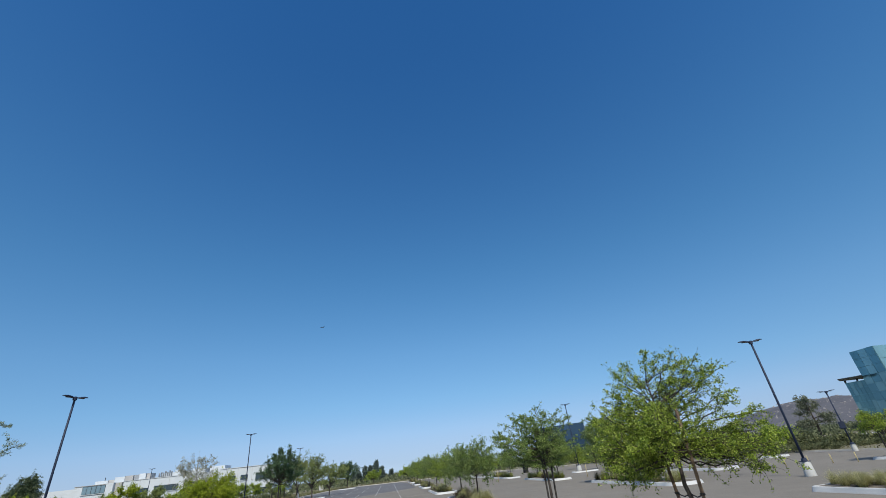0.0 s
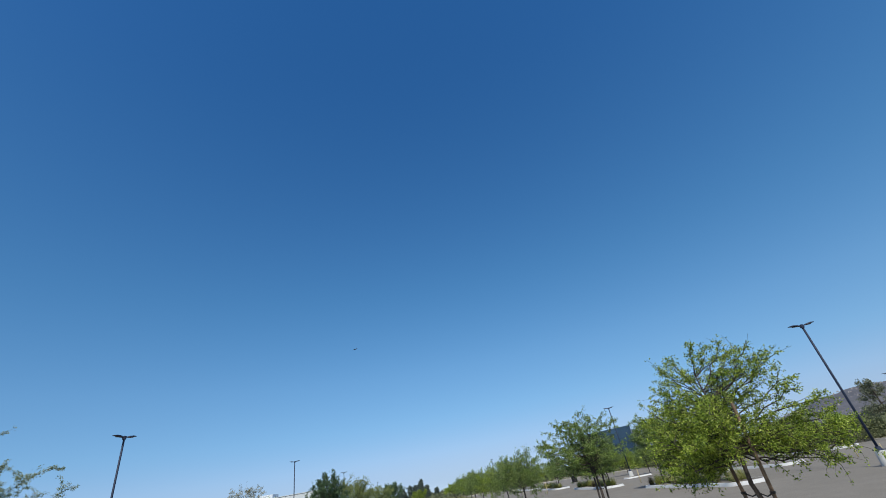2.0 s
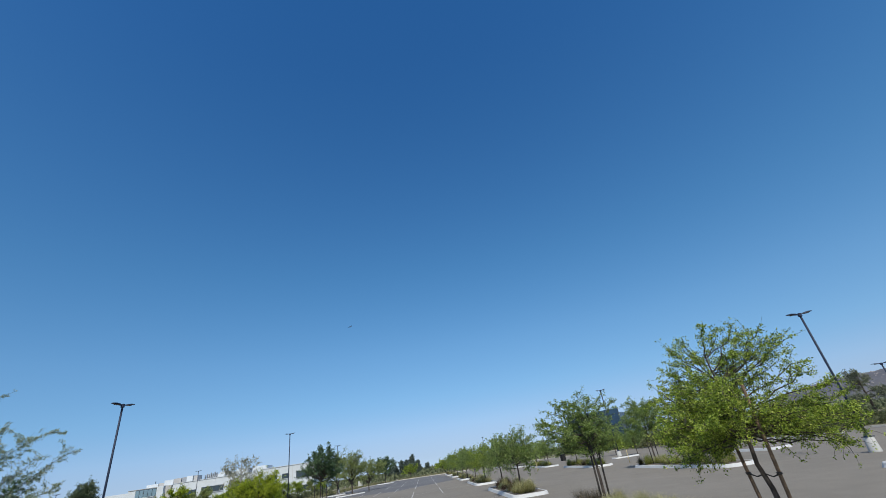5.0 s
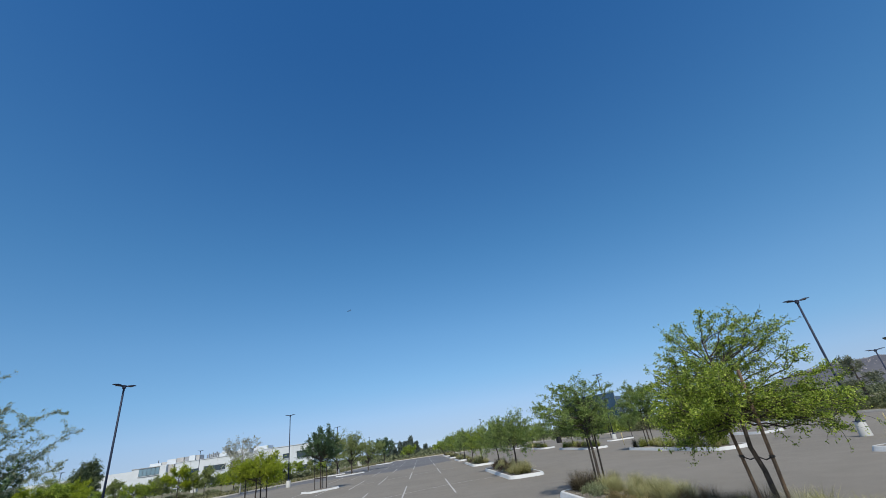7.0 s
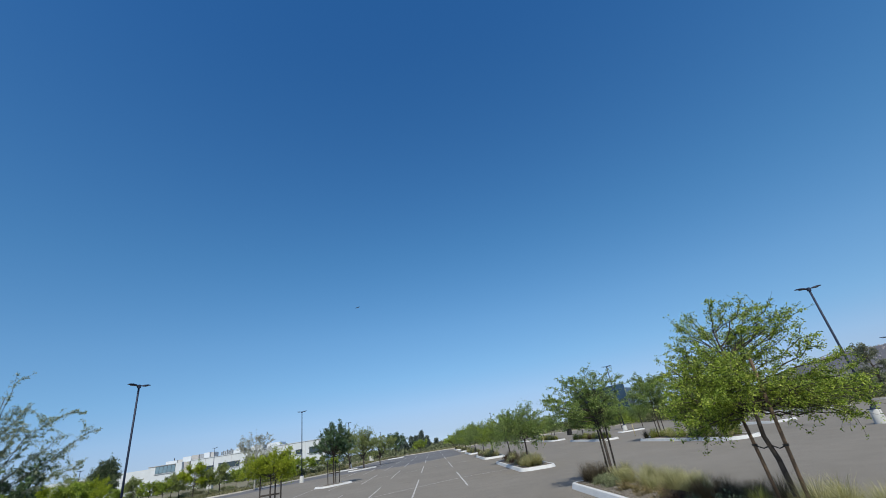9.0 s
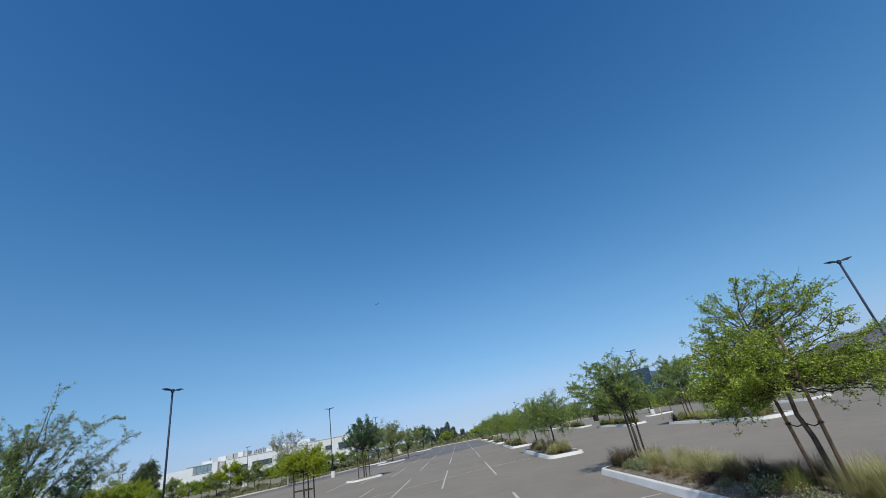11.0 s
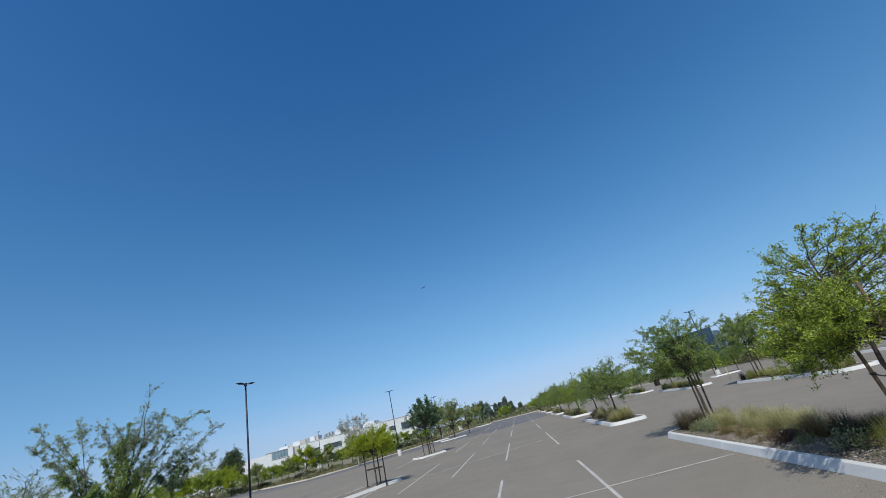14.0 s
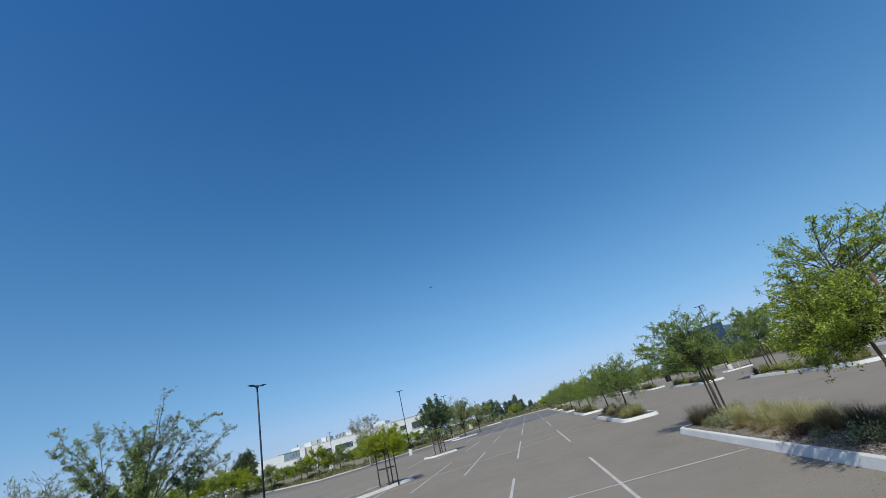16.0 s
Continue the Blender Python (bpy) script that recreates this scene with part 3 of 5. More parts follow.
RIGHT_X = (4.85, 7.0)
for i, yc in enumerate(ROWS):
    if i == 0:
        island(4.88, 6.2, 7.0, 17.65, 0.5, "long white-kerbed planting island with grasses and staked trees", chips=30000)
    else:
        island(RIGHT_X[0], yc - 3.3, RIGHT_X[1], yc + (7.6 if i == 1 else 6.4), 0.6, "white-kerbed planting island with tan grasses and trees")
for yc in ROWS:
    far = 0.0 if yc < 40 else 1.1
    island(16.3 + (0.2 if yc < 20 else 0), yc - 5.3 + far + (1.2 if yc < 20 else 0), 18.4, yc + far + (4.6 if yc < 20 else 6.5 if yc < 40 else 5.5), 0.4 if yc < 20 else 0.85, "white-kerbed planting island on the far side of the drive")
island(24.6, 31.5, 26.6, 39.0, 0.6, "low kerbed island in the far stalls")
island(35.0, 38.0, 37.4, 46.0, 0.6, "low kerbed island in the far stalls")
island(-2.3, -0.95, 2.3, 0.95, 0.35, "small white-kerbed tree island", kerb_h=0.14, at=(-9.35, 24.75, 58))
island(-1.1, -1.0, 1.9, 1.0, 0.35, "small white-kerbed tree island", kerb_h=0.14, at=(-9.5, 42.6, 42))
island(-2.3, -0.9, 2.3, 0.9, 0.35, "small white-kerbed tree island", kerb_h=0.14, at=(-11.2, 72.9, 49))
island(-1.4, -0.8, 1.4, 0.8, 0.35, "small white-kerbed tree island", kerb_h=0.14, at=(-14.8, 81.2, 40))
island(-11.0, 8.0, -8.2, 13.2, 1.0, "small white-kerbed tree island", kerb_h=0.14)
island(-11.2, 112.0, -7.3, 116.0, 1.0, "small white-kerbed island at the far end", kerb_h=0.16)

island(-23.5, 13.0, -15.4, 22.5, 1.5, "broad white-kerbed planting island beside the drive", kerb_h=0.14)

island(30.2, 23.5, 32.6, 25.2, 0.35, "small white-kerbed tree island", kerb_h=0.14)
island(23.4, 55.3, 26.6, 56.9, 0.4, "small white-kerbed pad round a lamp post", kerb_h=0.14)

edge_kerb = thing("kerb", pose(0, 0, 0), "pale concrete kerb round the edge of the lot", "kerb", "", "structure")
kerb_line(EDGE, edge_kerb, height=0.13, mat=M_KERB_OLD)

# grit washed up along the near kerb
rng_s = np.random.default_rng(61)
grit = Mesh()
for _ in range(900):
    x, y, r = 4.84 - abs(rng_s.normal(0, 0.35)), rng_s.uniform(6.3, 17.4), rng_s.uniform(0.004, 0.011)
    turn = rng_s.uniform(0, math.tau)
    ring = [(x + r * rng_s.uniform(0.7, 1.4) * math.cos(turn + i * 1.257), y + r * rng_s.uniform(0.7, 1.4) * math.sin(turn + i * 1.257), 0.0) for i in range(5)]
    grit.add(ring + [(x, y, r * 0.9)], [(i, (i + 1) % 5, 5) for i in range(5)])
tagged(new("gravel", grit.data("gravel", M_CHIP)), "loose grit and bark crumbs beside the kerb", "gravel", "", "stuff")

# planted verge outside the kerb
verge = Mesh()
vs, fs = [], []
for i, (x, y) in enumerate(EDGE):
    a, b = EDGE[max(i - 1, 0)], EDGE[min(i + 1, len(EDGE) - 1)]
    d = Vector((b[0] - a[0], b[1] - a[1], 0)).normalized()
    nrm = Vector((-d.y, d.x, 0))
    for o, z in ((0.15, 0.12), (3, 0.2), (8, 0.3), (14, -0.06)):
        vs.append((x + nrm.x * o, y + nrm.y * o, z))
for i in range(len(EDGE) - 1):
    for j in range(3):
        fs.append((i * 4 + j, i * 4 + j + 1, (i + 1) * 4 + j + 1, (i + 1) * 4 + j))
verge.add(vs, fs)
tagged(new("verge", verge.data("verge", M_EARTH, True)), "dry grassy bank along the edge of the lot", "verge", "", "structure")

# ---- lamp posts ----
def lamp(x, y, height, yaw, base=True, box=False, label="", slim=1.0):
    ob = thing("street_lamp", pose(x, y, 0, 0, 0, yaw), label or "dark bronze twin-headed lamp post on a pale concrete base", "lamp post", "parking lot lamps")
    foot = 0.76 * slim if base else 0.0
    if base:
        c = Mesh()
        c.tube([(0, 0, -0.05), (0, 0, 0.03), (0, 0, foot - 0.04), (0, 0, foot)], [0.30 * slim, 0.30 * slim, 0.25 * slim, 0.22 * slim], 20)
        part("concrete_base", c.data("concrete_base", M_CONCRETE, True), ob, "pale tapered concrete base")
    pl = Mesh()
    pl.box(-0.19, -0.19, foot, 0.19, 0.19, foot + 0.03)
    pl.tube([(0, 0, foot + 0.03), (0, 0, foot + 0.16)], [0.15, 0.11], 12)
    part("base_plate", pl.data("base_plate", M_POLE), ob)
    p = Mesh()
    p.tube([(0, 0, foot), (0, 0, height * 0.5), (0, 0, height)], [0.060, 0.057, 0.052], 10)
    part("pole", p.data("pole", M_POLE, True), ob)
    for side in (-1, 1):
        h = Mesh()
        sec = []
        for q, w, t in ((0.05, 0.05, 0.05), (0.13, 0.07, 0.06), (0.22, 0.13, 0.06), (0.42, 0.15, 0.05), (0.60, 0.11, 0.028), (0.66, 0.05, 0.015)):
            zz = height - 0.02 + 0.12 * math.sin(2.6 * q)
            sec += [(side * q, -w, zz), (side * q, w, zz), (side * q, w * 0.7, zz + t), (side * q, -w * 0.7, zz + t)]
        fc = [(i * 4 + j, i * 4 + (j + 1) % 4, i * 4 + 4 + (j + 1) % 4, i * 4 + 4 + j) for i in range(5) for j in range(4)]
        fc += [(0, 1, 2, 3), (23, 22, 21, 20)]
        h.add(sec, fc)
        head = part("lamp_head", h.data("lamp_head", M_POLE), ob)
        g = Mesh()
        x0, x1 = sorted((side * 0.24, side * 0.46))
        g.box(x0, -0.09, height + 0.035, x1, 0.09, height + 0.06)
        part("lens", g.data("lens", M_LENS), head)
    cp = Mesh()
    cp.tube([(0, 0, height - 0.08), (0, 0, height + 0.08), (0, 0, height + 0.11)], [0.1, 0.1, 0.04], 10)
    part("cap", cp.data("cap", M_POLE), ob)
    if box:
        b = Mesh()
        b.box(-0.26, -0.1, 1.75, 0.16, 0.1, 2.3)
        part("control_box", b.data("control_box", M_POLE, False, 0.03), ob)
    return ob


lamp(21.53, 21.03, 6.85, -15, slim=0.86)
lamp(39.4, 33.85, 4.75, -40, box=True, slim=0.7, label="dark twin-headed lamp post carrying a black control box")
lamp(-16.9, 60.2, 8.4, 5)
lamp(24.3, 56.1, 8.0, -30)
lamp(-16.4, 25.5, 7.55, 68, label="tall dark bronze twin-headed lamp post beside the drive")
lamp(-15.5, 86.6, 7.9, 5)
lamp(-48.5, 104.0, 8.0, 10)
lamp(-17.7, 159.0, 8.0, 80)
lamp(15.4, 112.0, 6.8, 60)
lamp(-68.0, 92.0, 6.8, 10)

# ---- near trees of the right-hand islands ----
def turned(base, u, w, z):
    """A point of a tree: u across the line from the origin to its base, w beyond it."""
    a = math.atan2(base[0], base[1])
    return (u * math.cos(a) + w * math.sin(a), -u * math.sin(a) + w * math.cos(a), z)


def staked_tree(base, seed, height, profile, clear, leaves, leaf_size, label, lean, stakes, material=None, z=0.17, depth=1.2, spread=0.12, stake_h=1.75, extra=26, fork=(0.3, 0.75), front=(), stake_mat=None, bow=1.3, thin=(99.0, 1.0), tall=(1.0, 1.0), dip=0.0, shift=0.0):
    rng = np.random.default_rng(seed + 5)
    tips = []
    for u, zz in profile:
        u, zz = 0.92 * u + 0.02, 2.6 + 0.92 * (zz - 2.6)
        tips.append(turned(base, u + shift, rng.normal(0, depth * 0.35), zz - z))
    for _ in range(extra):
        u, zz = profile[rng.integers(len(profile))]
        tips.append(turned(base, u * rng.uniform(-0.3, 0.8) + shift, rng.choice((-1, 1)) * rng.uniform(0.4, 1.0) * depth, rng.uniform(1.85, height - 0.45)))
    for u, w, zz in front:
        tips.append(turned(base, u + shift, w, zz - z))
    ob = tree("staked_tree", seed, height, tips, clear, 0.058, material or M_LEAF, leaves, leaf_size, label, "staked trees of the lot", spread, lean,
              m=pose(base[0], base[1], z), lift=0.03, fork=fork, flat=0.65, near=True, twigs=12, inner=0.3, clumpy=(0.55, 1.4), bow=bow, slim=0.7, per=4, thin=thin, rise=0.04, dip=dip, wiggle=0.028)
    for ((sx, sy), (tx, ty)), k in zip(stakes, tall):
        s = Mesh()
        s.tube([(0, 0, -0.15), (tx * k * 0.5, ty * k * 0.5, stake_h * k * 0.5), (tx * k, ty * k, stake_h * k), (tx * k, ty * k, stake_h * k + 0.012)], [0.034, 0.033, 0.031, 0.022], 8)
        so = thing("tree_stake", pose(base[0] + sx, base[1] + sy, z), "round dark timber stake holding up a young tree" if stake_mat else "round brown timber stake holding up a young tree", "tree stake", "tree stakes", mesh=s.data("tree_stake", stake_mat or M_STAKE, True))
        kt = 0.65
        hx, hy, hz = sx + tx * kt, sy + ty * kt, stake_h * kt
        tr = np.array([lean[0] * (hz / height / 0.86) ** bow, lean[1] * (hz / height / 0.86) ** bow])
        t = Mesh()
        t.tube([(hx, hy, hz), ((hx + tr[0]) / 2, (hy + tr[1]) / 2, hz - 0.05), (tr[0], tr[1], hz)], [0.013, 0.011, 0.013], 5)
        for r in range(2):
            t.tube([(hx + 0.042 * math.cos(k), hy + 0.042 * math.sin(k), hz + r * 0.02) for k in np.linspace(0, math.tau, 9)], [0.009] * 9, 4, False)
        part("tie", t.data("tie", M_TIE), ob, "black rubber tie")
    return ob


T1, T2 = (6.24, 8.25), (6.4, 16.9)
staked_tree(T1, 11, 3.9, [(0.15, 4.12), (-0.05, 3.9), (0.71, 3.88), (0.5, 3.6), (1.18, 3.8), (1.45, 3.53), (1.39, 3.28), (1.55, 3.02), (1.46, 2.76), (1.68, 2.59), (1.85, 2.15), (1.82, 1.96), (1.6, 1.5), (1.2, 1.75),
                          (0.77, 1.95), (-0.5, 1.55), (-0.85, 1.45), (-1.24, 1.45), (-1.1, 1.8), (-1.48, 2.2), (-1.39, 2.72), (-1.05, 2.95), (-1.15, 2.6), (-0.94, 3.29), (-0.5, 3.2), (1.0, 2.75), (1.15, 3.2), (-0.71, 3.72), (-0.4, 3.72), (-0.7, 2.3), (0.4, 2.5), (1.0, 2.3), (-0.2, 2.9), (-0.9, 2.5), (-0.6, 1.95), (0.0, 2.2), (0.7, 2.9), (0.3, 3.1), (1.3, 2.3), (-1.1, 2.0), (-0.3, 2.5), (0.6, 2.1)],
            1.75, 86000, 0.039, "young oak with airy yellow-green leaves, tied between two stakes", turned(T1, -0.2, 0.0, 0)[:2],
            [(turned(T1, -0.26, 0.3, 0)[:2], turned(T1, -0.09, -0.1, 0)[:2]), (turned(T1, 0.12, -0.33, 0)[:2], turned(T1, 0.04, 0.05, 0)[:2])], depth=1.5, spread=0.05, extra=30, thin=(2.9, 0.72), tall=(1.12, 1.57),
            front=[(-1.07, -1.0, 2.75), (-1.02, -0.7, 2.9), (-1.12, -0.9, 2.6), (-1.27, -0.3, 2.8), (-1.32, 0.0, 2.55), (-1.22, -0.5, 2.35), (-1.12, -1.1, 1.95), (-1.1, -1.5, 2.2), (-1.22, -0.9, 2.2), (-1.07, -1.2, 2.35), (-1.05, -1.4, 1.85), (-0.6, -1.5, 2.2), (-0.9, -1.2, 2.4), (-1.1, -0.9, 2.0), (-0.3, -1.6, 2.5), (-0.7, -1.3, 2.8), (-1.02, -0.6, 2.3), (0.0, -1.4, 2.7), (-0.9, -1.5, 1.9), (-0.3, -1.9, 2.3), (-0.6, -1.9, 2.15), (-0.9, -1.7, 2.3), (0.2, -1.8, 2.5), (-1.1, -1.3, 2.5), (-0.1, -1.9, 2.6), (1.5, -0.4, 2.1), (1.3, 0.3, 2.2), (1.75, 0.2, 1.9), (1.0, -0.6, 2.1), (1.7, -0.2, 2.4), (1.25, -0.5, 1.8), (1.85, 0.0, 2.15), (1.5, 0.4, 1.7), (0.2, 0.4, 3.7), (0.5, -0.4, 3.5), (-0.3, 0.5, 3.5), (0.9, 0.3, 3.4), (-0.95, 0.2, 3.15), (-0.75, -0.3, 3.4), (-1.1, 0.3, 2.9), (-1.07, -0.2, 2.7), (-0.35, -0.3, 3.75), (-1.02, -0.3, 1.8), (-0.9, -0.5, 1.7), (-0.6, -0.2, 1.75), (-1.0, 0.3, 1.85), (-0.75, 0.4, 1.65), (-0.4, -0.4, 1.85), (-1.12, 0.1, 1.95), (-1.1, 0.0, 1.65), (-1.28, 0.3, 2.35), (-1.25, 0.6, 2.1), (-1.2, 0.8, 2.35), (-1.1, 1.0, 2.55), (-1.05, 1.2, 2.2), (-1.15, 0.9, 2.05), (-1.0, 0.1, 3.4), (-1.02, -0.2, 3.15), (-0.9, 0.3, 3.05), (-0.7, 0.1, 3.75), (-0.45, 0.3, 3.85), (0.35, 0.2, 4.0), (0.6, -0.2, 3.92), (0.85, 0.2, 3.8), (1.02, -0.3, 3.8), (1.15, 0.2, 3.55), (1.25, -0.2, 3.42)], fork=(0.35, 0.85), bow=1.0, shift=-0.13)
staked_tree(T2, 23, 3.85, [(-1.9, 3.1), (-1.5, 3.6), (-1.3, 4.0), (-1.0, 3.3), (-0.8, 3.8), (-0.16, 4.2), (-0.3, 3.7), (0.35, 3.8), (0.9, 3.95), (1.35, 3.55), (1.4, 2.75), (1.1, 2.2), (0.65, 1.85), (-0.4, 1.9), (-1.15, 2.15), (-1.6, 2.1), (-1.65, 2.7), (-0.2, 2.6), (0.6, 2.9), (-0.6, 2.9), (0.1, 3.2), (0.8, 2.4), (-0.7, 3.2), (-0.4, 3.5), (-1.1, 2.9), (0.0, 2.3), (0.5, 3.4), (-0.5, 2.4), (-0.9, 2.5), (0.8, 3.0), (1.2, 3.1), (1.0, 3.5), (1.0, 2.6)],
            1.5, 42000, 0.05, "young oak with dark green leaves tied to dark stakes", turned(T2, -0.05, 0, 0)[:2],
            [(turned(T2, -0.13, -0.1, 0)[:2], turned(T2, 0.02, 0.05, 0)[:2]), (turned(T2, 0.14, 0.1, 0)[:2], turned(T2, 0.06, -0.03, 0)[:2])], depth=1.35, spread=0.055, stake_h=1.95, stake_mat=M_STAKE_DARK, fork=(0.3, 0.8), material=M_LEAF_MID,
            front=[(-1.5, -1.2, 2.5), (-1.7, -0.9, 3.0), (-1.3, -1.3, 2.4), (-1.4, -1.5, 2.8), (-1.7, -1.2, 2.9)])

# the sparse tree by the drive
TL = (-9.6, 10.6)
for seed, h, lean_u, leaves, spec, stem, mat, size in [
        (31, 5.2, -0.1, 12500, [(-0.02, 0.0, 4.98), (0.3, -0.2, 4.15), (0.4, 0.3, 3.8), (-0.64, -0.2, 4.15), (-1.22, 0.2, 4.4), (-1.2, 0.4, 3.9), (0.15, 0.3, 4.2), (-0.3, -0.4, 3.8), (0.2, 0.0, 3.45), (0.4, 0.2, 3.2), (0.3, -0.3, 3.75), (0.5, -0.1, 3.5)], (-0.72, 0.0), M_LEAF_PALE, 0.038),
        (32, 3.3, -0.05, 8500, [(1.18, 0.2, 4.08), (1.58, -0.2, 3.58), (1.52, -0.3, 2.92), (0.95, -0.2, 3.5), (1.3, 0.3, 3.3), (0.7, 0.3, 3.2)], (-0.5, 0.15), M_LEAF_PALE, 0.038),
        (36, 3.7, -1.3, 8500, [(-1.64, 0.2, 4.53), (-2.35, 0.2, 4.45), (-2.42, -0.2, 4.0), (-1.95, -0.2, 3.6), (-1.2, 0.2, 3.6), (-2.0, 0.3, 4.2)], (-0.75, -0.1), M_LEAF_PALE, 0.038),
        (37, 3.3, -0.7, 11000, [(-0.4, 0.0, 3.95), (-0.35, 0.3, 3.75), (-0.7, -0.2, 3.7), (-0.2, 0.1, 3.6), (-1.0, -0.2, 3.4), (-0.9, 0.3, 2.95), (-0.4, -0.3, 3.0), (-1.25, 0.2, 2.9), (-0.2, 0.2, 2.7), (0.1, -0.2, 2.9)], (-0.65, 0.1), M_LEAF_MID, 0.05),
        (39, 3.0, -1.3, 7500, [(-1.6, 0.0, 3.6), (-1.4, 0.2, 3.2), (-1.8, -0.2, 3.2), (-1.5, 0.2, 2.8), (-1.1, -0.2, 2.9)], (-1.0, 0.2), M_LEAF_MID, 0.047),
        (38, 2.7, 0.6, 1900, [(1.0, 0.1, 3.05), (0.75, -0.2, 3.0), (0.9, 0.3, 2.7), (0.45, 0.2, 2.85), (0.6, -0.3, 2.55), (0.2, 0.1, 2.6)], (0.1, 0.3), M_LEAF_DARK, 0.065)]:
    o = turned(TL, stem[0], stem[1], 0)
    tree("tree", seed, h, [turned(TL, ((u + 0.65) * 1.06 - 0.7 if u > -0.65 else u + 0.1) - stem[0], w - stem[1], z - (-0.03 if u > -0.5 else 0.14)) for u, w, z in spec], 1.5, 0.034, mat, leaves, size, "sparse slender tree with pale silvery-green leaves" if mat == M_LEAF_PALE else "small leafy green tree among pale slender ones", "pale slender trees", 0.03,
         turned(TL, lean_u - stem[0], 0.0, 0)[:2], 0.06, m=pose(TL[0] + o[0], TL[1] + o[1], 0.14), fork=(0.25, 0.65), inner=0.2, twigs=20, near=True, slim=0.55, flat=0.8, clumpy=(0.6, 1.4), twig=(0.08, 0.24), per=3, leaf_width=0.42, droop=0.25, rise=0.3)
tree("tree", 33, 3.9, crown_tips(5, 26, 3.0, 1.5, 1.3, 0.95, 1.6), 1.2, 0.05, M_LEAF_PALE, 5000, 0.06, "small pale-leaved tree beside the drive", "", 0.09, m=pose(-14.9, 11.7, 0.0), fork=(0.0, 0.4), slim=0.6)

tree("tree", 34, 3.5, crown_tips(35, 18, 2.7, 0.75, 0.75, 0.8, 1.3), 0.8, 0.05, M_LEAF, 3800, 0.08, "slender dark green tree behind the pale one", "", 0.1, m=pose(-12.6, 13.2, 0.0), fork=(0.0, 0.4))

# generic island trees, three patterns copied along the rows
def pattern(seed, h, rx, rz, mat, leaves, size, label, clear=1.1, spread=0.16, n=26, skew=0.0, droop=0.05, group="island trees", low=0.6, weep=0.0):
    return tree("tree", seed, h, crown_tips(seed, n, h * low, rx, rx * 0.95, rz, min(clear, 0.85) * 0.95, skew), clear, 0.032 + 0.007 * h, mat, leaves, size, label, group, spread, droop=droop, lift=0.05, twigs=8, slim=0.6, fork=(0.25, 0.75), weep=weep)


rows_right = [(5.9, 29.0, 3.95, 0), (5.8, 34.9, 3.75, 1), (6.0, 46.0, 3.9, 2), (5.8, 52.8, 3.7, 0), (5.9, 63.8, 4.1, 1), (5.9, 70.8, 4.4, 2), (5.9, 81.8, 4.0, 0), (5.9, 88.7, 4.0, 1), (5.9, 99.7, 3.8, 2), (5.9, 106.7, 3.6, 0)]
oaks = [pattern(41, 4.1, 1.75, 1.35, M_LEAF_MID, 20000, 0.07, "young green oak in a kerbed island", 1.0, 0.12, n=46, droop=0.38, low=0.58, weep=0.95),
        pattern(42, 4.1, 1.65, 1.4, M_LEAF_MID, 20000, 0.07, "young green oak in a kerbed island", 0.95, 0.12, n=46, droop=0.38, low=0.58, weep=0.95),
        pattern(43, 4.1, 1.8, 1.25, M_LEAF, 20000, 0.07, "young green oak in a kerbed island", 1.0, 0.12, n=46, droop=0.38, low=0.58, weep=0.95)]
used = [False, False, False]


def plant(ob, flag, x, y, z, s, yaw):
    m = pose(x, y, z, 0, 0, yaw) @ Matrix.Diagonal((s, s, s, 1))
    if not flag:
        ob.matrix_world = m
        return ob
    c = copy_thing(ob, m)
    c.matrix_basis = m
    return c


rng_p = random.Random(4)
for x, y, h, k in rows_right:
    plant(oaks[k], used[k], x, y, 0.17, h / 3.9 * 0.98, rng_p.uniform(0, 360))
    used[k] = True
for x, y, h, k in [(17.4, 26.9, 3.6, 0), (17.3, 45.0, 3.7, 2), (17.3, 51.5, 3.6, 0), (17.3, 63.5, 3.6, 1), (17.3, 70, 3.7, 2), (17.3, 82, 3.7, 0), (17.3, 89, 3.7, 1), (25.6, 37.5, 3.0, 2),
                   (28.5, 60, 3.6, 1), (29.0, 68, 3.8, 2), (29.0, 80, 3.8, 0), (36, 45, 3.0, 1), (38, 66, 3.6, 0), (26, 98, 4.0, 1), (34, 90, 4.0, 2), (20, 112, 4.0, 0)]:
    plant(oaks[k], True, x, y, 0.17 if x < 19 else 0.02, h / 3.9, rng_p.uniform(0, 360))

tree("tree", 44, 4.7, crown_tips(44, 44, 2.95, 1.7, 1.6, 1.75, 1.1), 1.4, 0.06, M_LEAF_MID, 40000, 0.07, "green oak at the end of a kerbed island", "island trees", 0.12, m=pose(17.45, 34.1, 0.17), twigs=9, lift=0.04, fork=(0.2, 0.7), slim=0.6, droop=0.2)
end_stakes = ((17.15, 34.0), (17.8, 34.2))

# trees of the left side
L1 = (-8.55, 24.95)
lime = tree("staked_tree", 51, 3.1, crown_tips(51, 50, 2.15, 1.6, 1.4, 0.8, 1.4, 0.3), 1.55, 0.05, M_LEAF_LIME, 30000, 0.06, "young tree with bright lime-green leaves tied to stakes", "staked trees of the lot", 0.17, m=pose(L1[0], L1[1], 0.14), droop=0.3, twigs=7, fork=(0.1, 0.6), lift=0.05)


